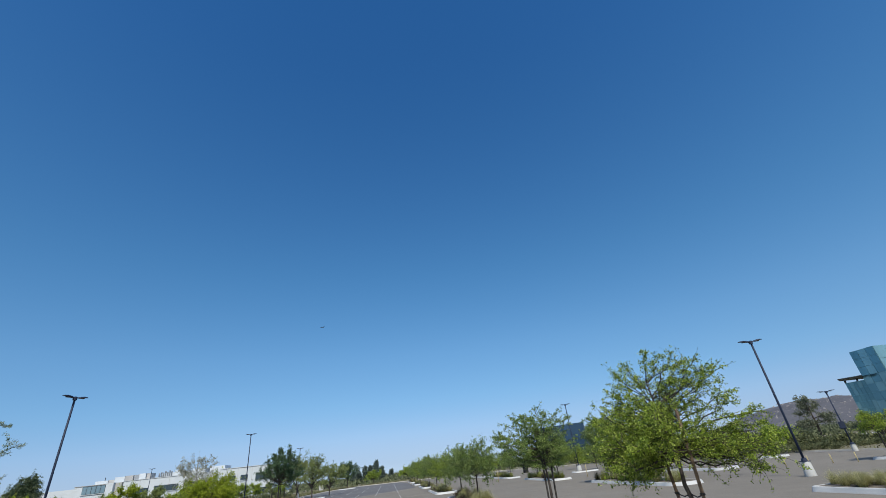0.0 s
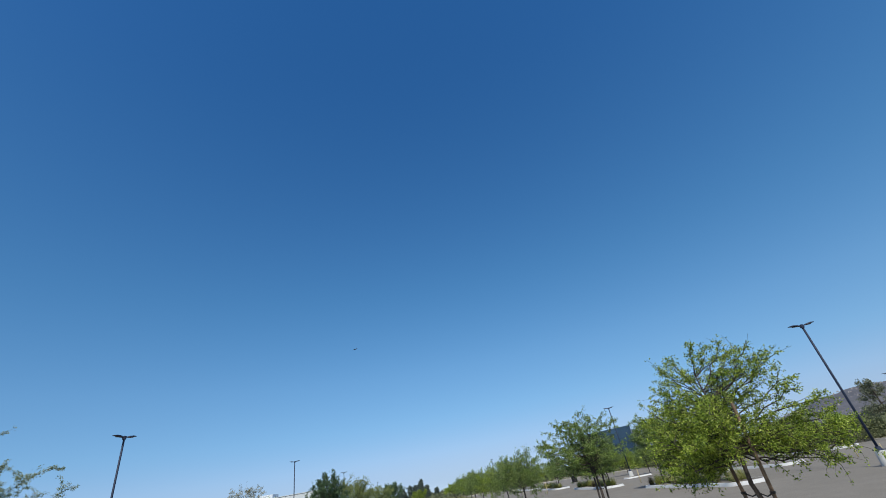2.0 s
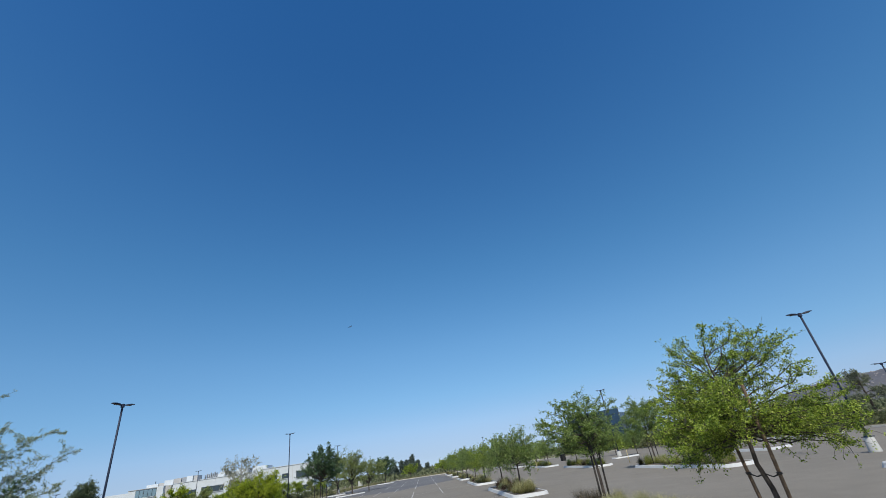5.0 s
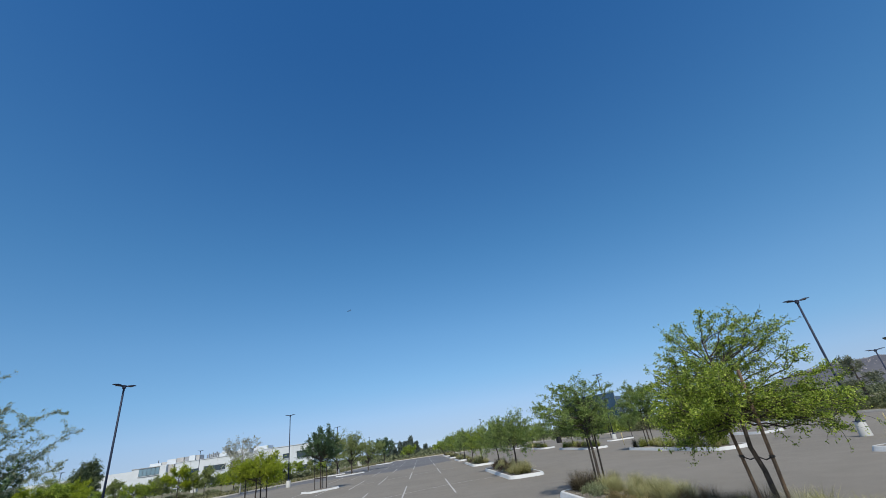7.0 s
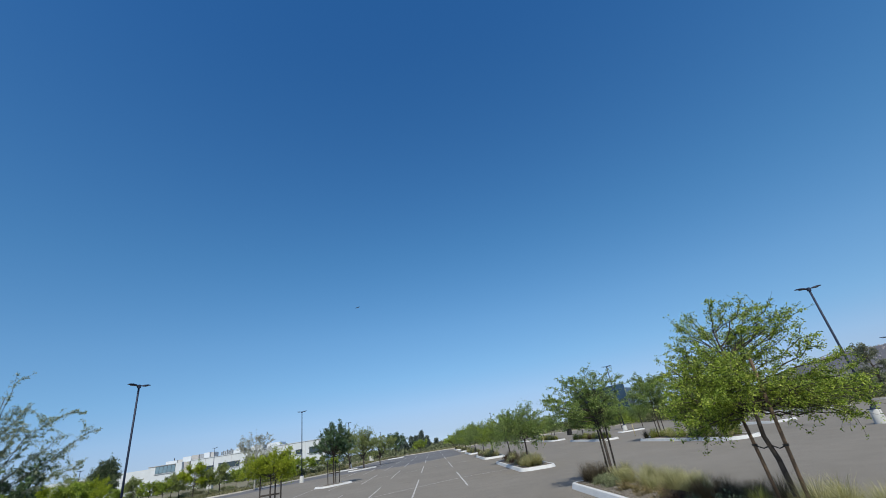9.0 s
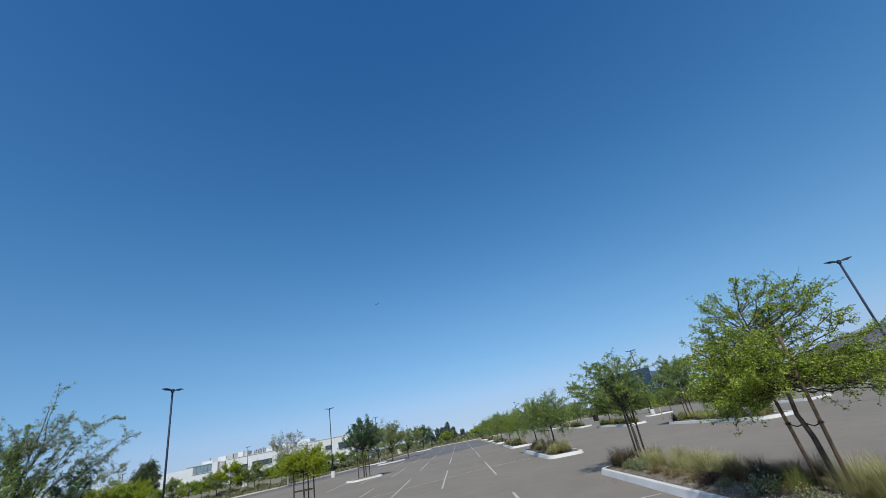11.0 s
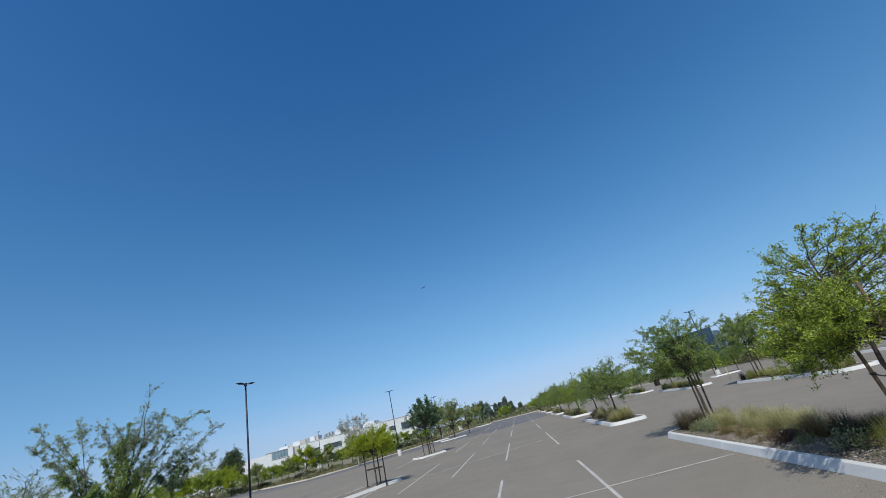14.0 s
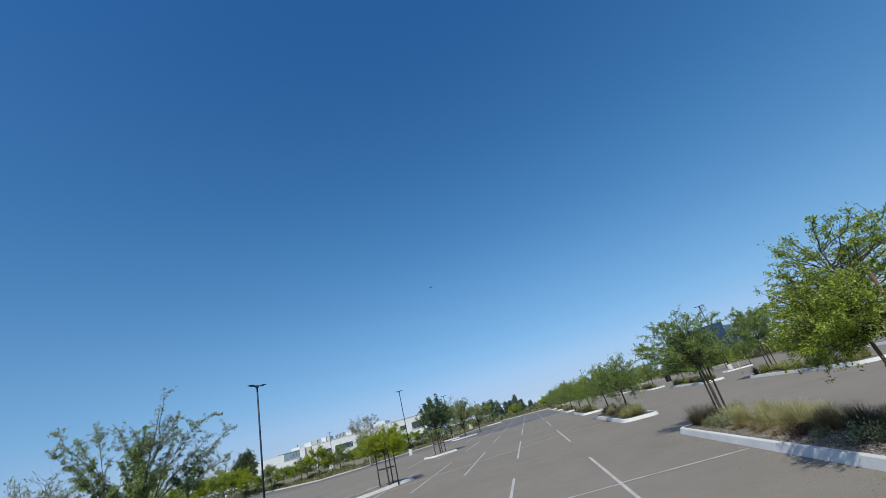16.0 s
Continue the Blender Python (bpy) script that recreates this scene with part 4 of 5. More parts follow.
def stake_set(x, y, z, h, r):
    for dx, dy in ((-r, -0.1), (r, 0.1), (0.1, r * 0.8)):
        s = Mesh()
        s.tube([(0, 0, -0.15), (0, 0, h * 0.5), (0, 0, h), (0, 0, h + 0.012)], [0.035, 0.034, 0.033, 0.02], 7)
        thing("tree_stake", pose(x + dx, y + dy, z), "round dark timber stake beside a young tree", "tree stake", "tree stakes", mesh=s.data("tree_stake", M_STAKE_DARK, True))
    b = Mesh()
    b.box(-r, -0.145, h * 0.44, r, -0.10, h * 0.44 + 0.08)
    return b


part("crossbar", stake_set(L1[0], L1[1], 0.14, 1.85, 0.5).data("crossbar", M_STAKE_DARK), lime, "timber crossbar")
for x, y in end_stakes:
    s = Mesh()
    s.tube([(0, 0, -0.15), (0, 0, 0.75), (0, 0, 1.5), (0, 0, 1.512)], [0.035, 0.034, 0.033, 0.02], 7)
    thing("tree_stake", pose(x, y, 0.17), "round dark timber stake beside a young tree", "tree stake", "tree stakes", mesh=s.data("tree_stake", M_STAKE_DARK, True))
L2 = (-9.2, 43.0)
rng_l = np.random.default_rng(52)
upswept = []
for k in range(44):
    z, a = rng_l.uniform(2.75, 5.15), k * 2.4
    r = (0.55 + 1.5 * math.sin(math.pi * min(1.0, (z - 1.2) / 3.9)) ** 0.8) * rng_l.uniform(0.55, 1.1)
    upswept.append((r * math.cos(a) + 0.1, r * math.sin(a), z))
dark_tree = tree("staked_tree", 52, 4.9, upswept, 2.1, 0.07, M_LEAF_DARK, 24000, 0.095, "dark green upright tree with spiky crown tied to stakes", "staked trees of the lot", 0.1, m=pose(L2[0], L2[1], 0.14), fork=(0.0, 0.25), twigs=7, lift=-0.05)
part("crossbar", stake_set(L2[0], L2[1], 0.14, 1.9, 0.5).data("crossbar", M_STAKE_DARK), dark_tree, "timber crossbar")
tree("tree", 53, 6.2, crown_tips(53, 44, 3.9, 3.0, 2.8, 2.6, 1.2), 0.9, 0.12, M_LEAF_OLIVE, 17000, 0.115, "broad olive-green tree in a kerbed island", "drive trees", 0.22, m=pose(-14.6, 81.2, 0.12), lean=(-0.7, 0.3))
tree("tree", 54, 5.7, crown_tips(54, 44, 3.5, 2.9, 2.6, 2.1, 1.2), 0.8, 0.12, M_LEAF_OLIVE, 14000, 0.115, "loose olive-green tree in a kerbed island", "drive trees", 0.22, m=pose(-11.0, 73.2, 0.12))
tree("tree", 55, 4.6, crown_tips(55, 32, 2.7, 3.2, 2.6, 2.0, 0.5), 0.6, 0.1, M_LEAF_OLIVE, 6000, 0.2, "low yellowing tree past the drive", "drive trees", 0.22, m=pose(-9.5, 82.0, 0.0))
tree("tree", 56, 5.4, crown_tips(56, 34, 3.4, 3.3, 2.6, 2.1, 0.9), 0.9, 0.1, M_LEAF_DARK, 6500, 0.24, "dark round-headed tree at the far end of the lot", "drive trees", 0.25, m=pose(-9.2, 114.0, 0.16))
# bare-topped grey tree behind the lime one
tree("tree", 57, 6.6, crown_tips(57, 34, 4.4, 2.6, 2.2, 2.3, 2.4), 2.0, 0.11, M_LEAF_GREY, 9000, 0.10, "thin grey-leaved tree with pale twigs", "verge trees", 0.16, m=pose(-22.5, 59.5, 0.15), twigs=9, fork=(0.0, 0.4), slim=0.5, bark=M_BARK_PALE)

tree("tree", 64, 5.4, crown_tips(64, 34, 3.7, 3.4, 2.4, 1.6, 1.2), 0.8, 0.1, M_LEAF_OLIVE, 5200, 0.2, "greyish brown thin-leaved tree on the verge", "verge trees", 0.24, m=pose(-57.0, 76.5, 0.1))

# young trees and shrubs on the verge in front of the white building
verge_tree = [pattern(61, 3.4, 1.6, 1.2, M_LEAF, 9000, 0.12, "young green tree on the grassy verge", 0.9, 0.16, 26, group="verge trees"),
              pattern(62, 3.4, 1.5, 1.3, M_LEAF_LIME, 9000, 0.12, "young bright green tree on the grassy verge", 0.8, 0.16, 26, group="verge trees"),
              pattern(63, 3.4, 1.4, 1.2, M_LEAF_OLIVE, 7500, 0.12, "young olive-green tree on the grassy verge", 0.9, 0.16, 26, group="verge trees"),
              pattern(67, 3.4, 1.7, 1.25, M_LEAF, 9000, 0.075, "young yellow-green tree in a broad island", 0.8, 0.13, 28, group="broad island trees"),
              pattern(68, 3.4, 1.6, 1.3, M_LEAF_OLIVE, 8000, 0.075, "young olive-green tree in a broad island", 0.8, 0.11, 28, group="broad island trees")]
used_v = [False] * 5
for az, d, h, k in [(-44, 88, 3.2, 1), (-41, 90, 4.0, 0), (-39.6, 88, 3.8, 1), (-38.5, 86, 3.9, 1), (-37.2, 86, 3.8, 0), (-36, 84, 3.9, 0), (-35, 84, 3.9, 1), (-34.6, 80, 2.8, 1), (-33.2, 78, 2.5, 0), (-31.9, 75, 3.1, 2), (-30.6, 74, 2.6, 0), (-29.4, 73, 2.5, 0), (-28.7, 74, 2.9, 2), (-28.0, 76, 2.9, 2),
                    (-26.7, 70, 3.7, 1), (-25.2, 70, 2.7, 2), (-24.2, 72, 3.2, 2), (-22.6, 74, 2.6, 0), (-21.4, 76, 2.8, 2), (-17.6, 84, 2.5, 0), (-16.2, 86, 2.9, 0), (-14.7, 90, 2.8, 0), (-13.2, 94, 2.6, 2), (-12.0, 96, 2.4, 0),
                    (-40.4, 26, 2.3, 3), (-41.8, 26.4, 2.6, 3), (-43.5, 26.5, 2.9, 3), (-45, 25, 2.9, 4), (-46.2, 25.5, 3.1, 3), (-47.6, 26.6, 3.1, 4), (-48.8, 25.5, 3.2, 3), (-50.2, 26, 3.4, 3), (-52.8, 25, 3.7, 4), (-51.5, 26, 3.5, 4), (-54, 26, 3.7, 4), (-46.5, 70, 3.6, 0), (-49, 72, 3.2, 1), (-51.5, 70, 3.4, 2), (-54, 70, 3.4, 0), (-57, 70, 3.4, 1)]:
    a = radians(az)
    plant(verge_tree[k], used_v[k], d * math.sin(a), d * math.cos(a), 0.1, h / 3.4 * (1.14 if d > 60 else 1.0), rng_p.uniform(0, 360))
    used_v[k] = True

# pines
def pine(seed, h, r, material, label, m, leaves=5200, size=0.3):
    rng = np.random.default_rng(seed)
    tips = []
    for _ in range(40):
        z = h * rng.uniform(0.3, 1.0)
        rr = r * (1.05 - 0.75 * max(0.0, (z / h - 0.45) / 0.55) ** 1.5) * rng.uniform(0.5, 1.1)
        a = rng.uniform(0, math.tau)
        tips.append((rr * math.cos(a), rr * math.sin(a), z))
    return tree("pine_tree", seed, h, tips, h * 0.25, 0.035 * h, material, leaves, size, label, "pines", 0.3, m=m, category="pine tree", lift=-0.05, fork=(0.6, 0.95))


def polar(az, d, z=0.0):
    return pose(d * math.sin(radians(az)), d * math.cos(radians(az)), z)


tree("pine_tree", 71, 7.2, crown_tips(71, 70, 4.2, 1.9, 1.9, 3.0, 1.2), 1.4, 0.2, M_NEEDLE, 22000, 0.2, "dark round pine near the white building", "pines", 0.28, m=polar(-34.4, 92), category="pine tree", fork=(0.3, 0.8), slim=0.7)
pine(72, 6.9, 3.2, M_NEEDLE_PALE, "open grey-green pine in front of the hill", polar(47.2, 96), 9000, 0.2)
for k, (az, d, h) in enumerate([(-2.6, 190, 6.6), (-1.3, 190, 8.8), (-0.6, 195, 6.0), (-3.4, 190, 6.0), (0.5, 215, 4.2), (-2.0, 200, 7.0), (5.4, 230, 4.6), (-4.0, 195, 4.6)]):
    pine(80 + k, h * 0.82, h * 0.17, M_NEEDLE_HAZED, "tall dark conifer in the hazy distance", polar(az, d), 1700, 0.6)
tree("tree", 58, 3.6, crown_tips(58, 24, 2.0, 2.4, 2.2, 1.5, 0.5), 0.5, 0.1, M_LEAF, 2600, 0.28, "yellow-green bushy tree at the far end of the lot", "verge trees", 0.25, m=polar(-1.6, 132, 0.1))
tree("tree", 59, 3.6, crown_tips(59, 24, 2.0, 3.6, 2.8, 1.5, 0.5), 0.5, 0.1, M_LEAF, 3000, 0.28, "yellow-green bushy tree at the far end of the lot", "verge trees", 0.25, m=polar(2.6, 134, 0.1))

# low shrubs under the verge trees
low = [bush("shrub", 150, 1.5, 1.3, 0.9, 1400, 0.14, M_SAGE, "low green shrub on the grassy verge", "verge shrubs"), bush("shrub", 151, 1.6, 1.3, 1.0, 1400, 0.14, M_SHRUB, "low olive shrub on the grassy verge", "verge shrubs")]
low[0].matrix_world, low[1].matrix_world = polar(-35.2, 82, 0.1), polar(-33.8, 81, 0.1)
for k in range(12):
    az = -20.5 + k * 0.85
    sz = rng_p.uniform(0.8, 1.3)
    copy_thing(low[k % 2], polar(az, 80 + k * 1.6, 0.1) @ pose(0, 0, 0, 0, 0, rng_p.uniform(0, 360))).scale = (sz, sz, sz)
for k in range(34):
    az = -57 + k * 1.32 + rng_p.uniform(-0.5, 0.5)
    d = (84 if az < -36 else 76 if az < -24 else 76 + (az + 24) * 1.9) + rng_p.uniform(0, 6)
    sz = rng_p.uniform(0.4, 0.85)
    copy_thing(low[k % 2], polar(az, d, 0.1) @ pose(0, 0, 0, 0, 0, rng_p.uniform(0, 360))).scale = (sz, sz, sz)

# hedge and trees along the far edge on the hill side
for k, (az, d, rx, rz, mat) in enumerate([(41.5, 66, 3.4, 1.3, M_SHRUB), (43.8, 67, 2.6, 2.4, M_LEAF), (45.6, 66, 2.8, 1.3, M_SHRUB), (47.4, 64, 2.6, 1.05, M_SHRUB), (49.2, 64, 2.8, 0.9, M_SHRUB), (51.5, 62, 3.0, 0.85, M_SHRUB), (54, 60, 3.2, 1.0, M_SHRUB),
                                          (39.5, 66, 3.4, 1.7, M_SHRUB), (37.5, 68, 3.4, 2.2, M_LEAF), (35.5, 72, 3.6, 2.4, M_SHRUB), (33.5, 76, 3.6, 2.4, M_LEAF), (31.5, 80, 3.6, 2.2, M_SHRUB), (29.5, 84, 3.8, 2.4, M_LEAF), (27.5, 90, 4.0, 2.2, M_SHRUB),
                                          (25.2, 96, 4.2, 2.3, M_LEAF), (23, 104, 4.4, 2.2, M_SHRUB), (20.5, 112, 4.6, 2.4, M_LEAF), (18, 120, 4.8, 2.2, M_SHRUB)]):
    bush("shrub", 100 + k, rx, rx * 0.7, rz, 2600, 0.26, mat, "dense green shrub on the far bank of the lot", "bank shrubs", m=polar(az, d, 0.1))
for k in range(30):
    az = 26 + k * 1.05 + rng_p.uniform(-0.3, 0.3)
    d = (55 if az > 40 else 55 + (40 - az) * 2.4) + rng_p.uniform(0, 5)
    sz = rng_p.uniform(0.4, 0.8)
    copy_thing(low[1], polar(az, d, 0.1) @ pose(0, 0, 0, 0, 0, rng_p.uniform(0, 360))).scale = (sz * 1.3, sz * 1.3, sz)
pad_tree = tree("staked_tree", 65, 2.75, crown_tips(65, 40, 1.85, 1.45, 1.4, 0.8, 0.95), 1.0, 0.045, M_LEAF, 12000, 0.07, "young bright yellow-green tree on a small kerbed pad", "staked trees of the lot", 0.12, m=pose(31.0, 24.3, 0.12), twigs=7, fork=(0.2, 0.6))
part("crossbar", stake_set(31.0, 24.3, 0.12, 1.5, 0.4).data("crossbar", M_STAKE_DARK), pad_tree, "timber crossbar")
tree("tree", 66, 4.2, crown_tips(66, 30, 2.4, 2.5, 2.2, 1.5, 0.8), 0.8, 0.08, M_SHRUB, 4200, 0.17, "dull green tree on the far bank", "bank trees", 0.2, m=polar(56.0, 52, 0.1))

# ---- grasses and low plants on the islands ----
GRASSES = {"tan": [grass_mesh("grass_clump", 200 + k, 950, 0.70, 0.5, M_GRASS, 0.0042) for k in range(3)],
           "dark": [grass_mesh("grass_clump", 210 + k, 950, 0.70, 0.46, M_GRASS_DARK, 0.0042) for k in range(2)],
           "rust": [grass_mesh("grass_clump", 220 + k, 850, 0.66, 0.42, M_GRASS_RUST, 0.0042) for k in range(2)],
           "green": [grass_mesh("grass_clump", 230 + k, 850, 0.74, 0.5, M_GRASS_GREEN, 0.0044) for k in range(2)]}
GRASS_LABEL = {"tan": "arching clump of tan and green ornamental grass", "dark": "clump of dark purple-brown fountain grass", "rust": "clump of rust-brown ornamental grass", "green": "clump of fresh green ornamental grass"}
rng_g = random.Random(9)


def clump(kind, x, y, s, z=0.17):
    ob = thing("grass_clump", pose(x, y, z, 0, 0, rng_g.uniform(0, 360)) @ Matrix.Diagonal((s, s, s * rng_g.uniform(0.9, 1.1), 1)), GRASS_LABEL[kind], "ornamental grass", kind + " grass clumps", mesh=rng_g.choice(GRASSES[kind]))
    return ob


# the near island: dark clumps by the trees, a tan drift between them
for x, y, kind, s in [(5.55, 17.1, "dark", 0.95), (5.8, 16.7, "dark", 0.85), (6.1, 16.9, "dark", 0.8), (5.5, 16.5, "dark", 0.75), (6.6, 16.3, "dark", 0.75)]:
    clump(kind, x, y, s)
for k in range(46):
    y = 16.2 - k * 0.178 + rng_g.uniform(-0.15, 0.15)
    kind = "tan"
    # dark fountain grass here, its dark stretch also painting the near oak's shadow
    if 8.9 < y < 10.4:
        kind = "dark"
    elif 10.4 < y < 11.1:
        kind = "rust"
    elif 8.4 < y < 8.9:
        kind = rng_g.choice(("green", "tan"))
    by_trunk = 7.9 < y < 8.7
    clump(kind, rng_g.uniform(6.45, 6.8) if by_trunk else rng_g.uniform(5.95, 6.75), y, rng_g.uniform(0.55, 0.7) if by_trunk else rng_g.uniform(0.55, 0.82))
for k in range(14):
    clump("tan", rng_g.uniform(6.2, 6.8), rng_g.uniform(6.5, 7.9), rng_g.uniform(0.65, 0.88))
sage = bush("shrub", 301, 0.34, 0.34, 0.30, 900, 0.04, M_SAGE, "low sage-green leafy shrub in the mulch", "low island shrubs")
rusty = bush("shrub", 302, 0.32, 0.32, 0.26, 800, 0.038, M_DRYSHRUB, "low browning leafy shrub in the mulch", "low island shrubs")
wine = bush("shrub", 303, 0.33, 0.33, 0.3, 850, 0.038, M_WINE, "low dark wine-red leafy shrub in the mulch", "low island shrubs")
wine.matrix_world = pose(5.5, 10.95, 0.15)
sage.matrix_world = pose(5.55, 15.6, 0.15)
rusty.matrix_world = pose(5.5, 13.9, 0.15)
for ob, x, y, s in [(sage, 5.6, 15.1, 1.1), (sage, 5.45, 14.7, 1.0), (rusty, 5.55, 13.0, 0.7), (rusty, 5.45, 12.5, 0.85), (rusty, 5.5, 11.65, 1.05), (rusty, 5.65, 13.55, 0.8), (wine, 5.7, 11.2, 0.8), (sage, 5.55, 10.4, 0.7), (sage, 5.5, 9.2, 1.15), (sage, 5.5, 8.15, 0.85), (rusty, 5.75, 8.7, 0.8), (sage, 5.5, 7.3, 0.8), (sage, 5.8, 16.0, 0.9), (sage, 5.4, 15.8, 0.8)]:
    copy_thing(ob, pose(x, y, 0.15, 0, 0, rng_g.uniform(0, 360)) @ Matrix.Diagonal((s, s, s, 1))).scale = (s, s, s)

# low shrubs among the grasses of the next islands
for yc in ROWS[1:3]:
    for ob, x, dy, s in [(sage, 5.35, -1.2, 0.9), (sage, 5.4, 0.6, 1.0), (wine, 5.35, 2.2, 1.1), (sage, 5.4, 3.4, 1.2), (wine, 5.45, 4.6, 1.5), (wine, 5.5, 5.6, 1.4), (rusty, 5.9, -2.2, 0.9)]:
        copy_thing(ob, pose(x, yc + dy, 0.15, 0, 0, rng_g.uniform(0, 360))).scale = (s, s, s)

# grasses of the other islands
for i, yc in enumerate(ROWS[1:], 1):
    n = 22 if i == 1 else 14
    for k in range(n):
        y = yc - 2.8 + rng_g.uniform(0, 9.4)
        kind = "dark" if (yc + 4.4 < y) else "rust" if rng_g.random() < 0.12 else "tan"
        clump(kind, rng_g.uniform(5.35, 6.5), y, rng_g.uniform(0.7, 1.0))
for yc in ROWS[1:4]:
    for k in range(26):
        y = yc - 4.4 + (0 if yc < 40 else 1.1) + k * (0.41 if yc < 40 else 0.37)
        clump("dark" if k > 23 or (yc > 40 and 9 < k < 13) else rng_g.choice(("green", "green", "tan")), rng_g.uniform(16.75, 17.6), y, rng_g.uniform(0.7, 0.95))
for k in range(80):
    clump("tan", rng_g.uniform(16.8, 17.9), rng_g.uniform(8.2, 16.1), rng_g.uniform(0.5, 0.7))

# tall dry grass on the verge, too many blades to count
rng_v = np.random.default_rng(12)
v, f = [], []
for i in range(len(EDGE) - 1):
    (xa, ya), (xb, yb) = EDGE[i], EDGE[i + 1]
    ln = math.hypot(xb - xa, yb - ya)
    nx, ny = -(yb - ya) / ln, (xb - xa) / ln
    for _ in range(int(ln * (110 if xa < 20 else 20))):
        q, o = rng_v.uniform(0, 1), 0.4 + 8 * rng_v.uniform(0, 1) ** 1.6
        x, y = xa + (xb - xa) * q + nx * o, ya + (yb - ya) * q + ny * o
        h, w, a = rng_v.uniform(0.12, 0.42) * (1 if xa < 20 else 0.6), rng_v.uniform(0.03, 0.09), rng_v.uniform(0, math.tau)
        n = len(v)
        v += [(x - w * math.cos(a), y - w * math.sin(a), 0.08), (x + w * math.cos(a), y + w * math.sin(a), 0.08), (x + rng_v.normal(0, 0.15), y + rng_v.normal(0, 0.15), 0.12 + h)]
        f.append((n, n + 1, n + 2))
tuft = Mesh()
tuft.add(v, f)
tagged(new("dry_grass", tuft.data("dry_grass", M_GRASS_DRY)), "tall dry grass along the edge of the lot", "grass", "", "stuff")

# low brush between the verge and the buildings
pts = []
for _ in range(9000):
    az, d = rng_v.uniform(-60, 60), rng_v.uniform(135, 420)
    c = np.array([d * math.sin(radians(az)), d * math.cos(radians(az)), 0.0])
    if abs(c[0] + 70) < 42 and 140 < c[1] < 190:
        continue
    for _ in range(11):
        pts.append(c + rng_v.normal(0, 1, 3) * np.array([1.6, 1.6, 0.0]) + np.array([0, 0, abs(rng_v.normal(0, 0.003 * d))]))
pts = np.array(pts)
tagged(new("far_woods", leaf_mesh("far_woods", pts, np.tile((0, 0, 1.0), (len(pts), 1)), rng_v.uniform(0.35, 0.8, len(pts)), M_SCRUB, rng_v, 0.9)), "hazy belt of far scrub and woodland", "woodland", "", "stuff")

# ---- marker posts, bin, small boxes ----
for h, spots in ((0.55, [(26.8, 27.9), (27.6, 26.9), (28.5, 26.1), (29.0, 24.9)]), (1.15, [(13.3, 54.3), (19.6, 43.4), (19.4, 84.0), (13.4, 70.0)])):
    pm = Mesh()
    pm.tube([(0, 0, -0.05), (0, 0, h - 0.03), (0, 0, h)], [0.032, 0.032, 0.02], 10)
    pm_data = pm.data("marker_post", M_POST, True)
    for x, y in spots:
        thing("marker_post", pose(x, y, 0), "slim yellow marker post standing in the lot", "marker post", "marker posts", mesh=pm_data)
bin_ob = thing("trash_bin", pose(24.2, 79.0, 0, 0, 0, 20) @ Matrix.Diagonal((0.8, 0.8, 0.9, 1)), "black square trash bin beside a planting island", "trash bin")
b = Mesh()
b.box(-0.42, -0.42, -0.01, 0.42, 0.42, 1.0)
part("body", b.data("body", M_BIN, False, 0.03), bin_ob)
b = Mesh()
b.box(-0.46, -0.46, 1.002, 0.46, 0.46, 1.1)
part("lid", b.data("lid", M_BIN, False, 0.03), bin_ob)
for x, y, s in [(-22.7, 113.0, 0.9), (-15.5, 116.0, 1.1), (-46.4, 98.5, 1.2)]:
    b = Mesh()
    b.box(-0.45 * s, -0.3 * s, -0.05, 0.45 * s, 0.3 * s, 1.1 * s)
    thing("utility_box", pose(x, y, 0.2), "pale metal utility cabinet on the verge", "utility cabinet", "utility cabinets", mesh=b.data("utility_box", M_CONCRETE, False, 0.03))

# ---- the white office building ----
office = thing("office_building", pose(0, 0, 0), "long low white office building with ribbon windows and rooftop plant", "office building")


def block(name, x0, y0, z0, x1, y1, z1, mat, parent, label="", bevel=0.0):
    b = Mesh()
    b.box(x0, y0, z0, x1, y1, z1)
    return part(name, b.data(name, mat, False, bevel), parent, label)


def window(parent, x0, x1, z0, z1, y, panes, glass_mat=None):
    """A recessed window: frame bars and one pane between each pair."""
    w = block("window", x0, y - 0.02, z0, x1, y + 0.05, z1, M_FRAME, parent)
    step = (x1 - x0) / panes
    for k in range(panes):
        block("pane", x0 + step * k + 0.07, y - 0.10, z0 + 0.07, x0 + step * (k + 1) - 0.07, y - 0.04, z1 - 0.07, glass_mat or M_GLASS_DARK, w)
    block("sill", x0 - 0.1, y - 0.22, z0 - 0.12, x1 + 0.1, y - 0.03, z0 - 0.01, M_WALL, w)
    return w


block("wall", -120, 146.0, -0.1, -86.6, 170, 7.2, M_WALL, office)
block("wall", -86.5, 144.0, -0.1, -78.3, 170, 7.55, M_WALL, office, "projecting white window bay")
block("wall", -78.2, 143.4, -0.1, -76.35, 160, 7.75, M_WALL, office, "projecting white pier")
# grey in place of shade: the pier's right face, turned from the sun
block("wall", -76.3, 144.4, -0.1, -74.7, 160, 7.7, M_GREY_AND_SHADE, office, "grey block painting the pier's shaded side")
block("wall", -74.6, 145.0, -0.1, -49.0, 172, 7.85, M_WALL, office)
block("wall", -48.9, 144.7, -0.1, -33.3, 172, 8.25, M_WALL, office)
block("parapet", -86.5, 143.85, 7.555, -78.3, 144.3, 7.68, M_GREY_AND_SHADE, office)
block("parapet", -74.6, 144.85, 7.855, -49.0, 145.3, 7.98, M_WALL, office)
block("parapet", -48.9, 144.55, 8.255, -33.3, 145.0, 8.40, M_WALL, office)
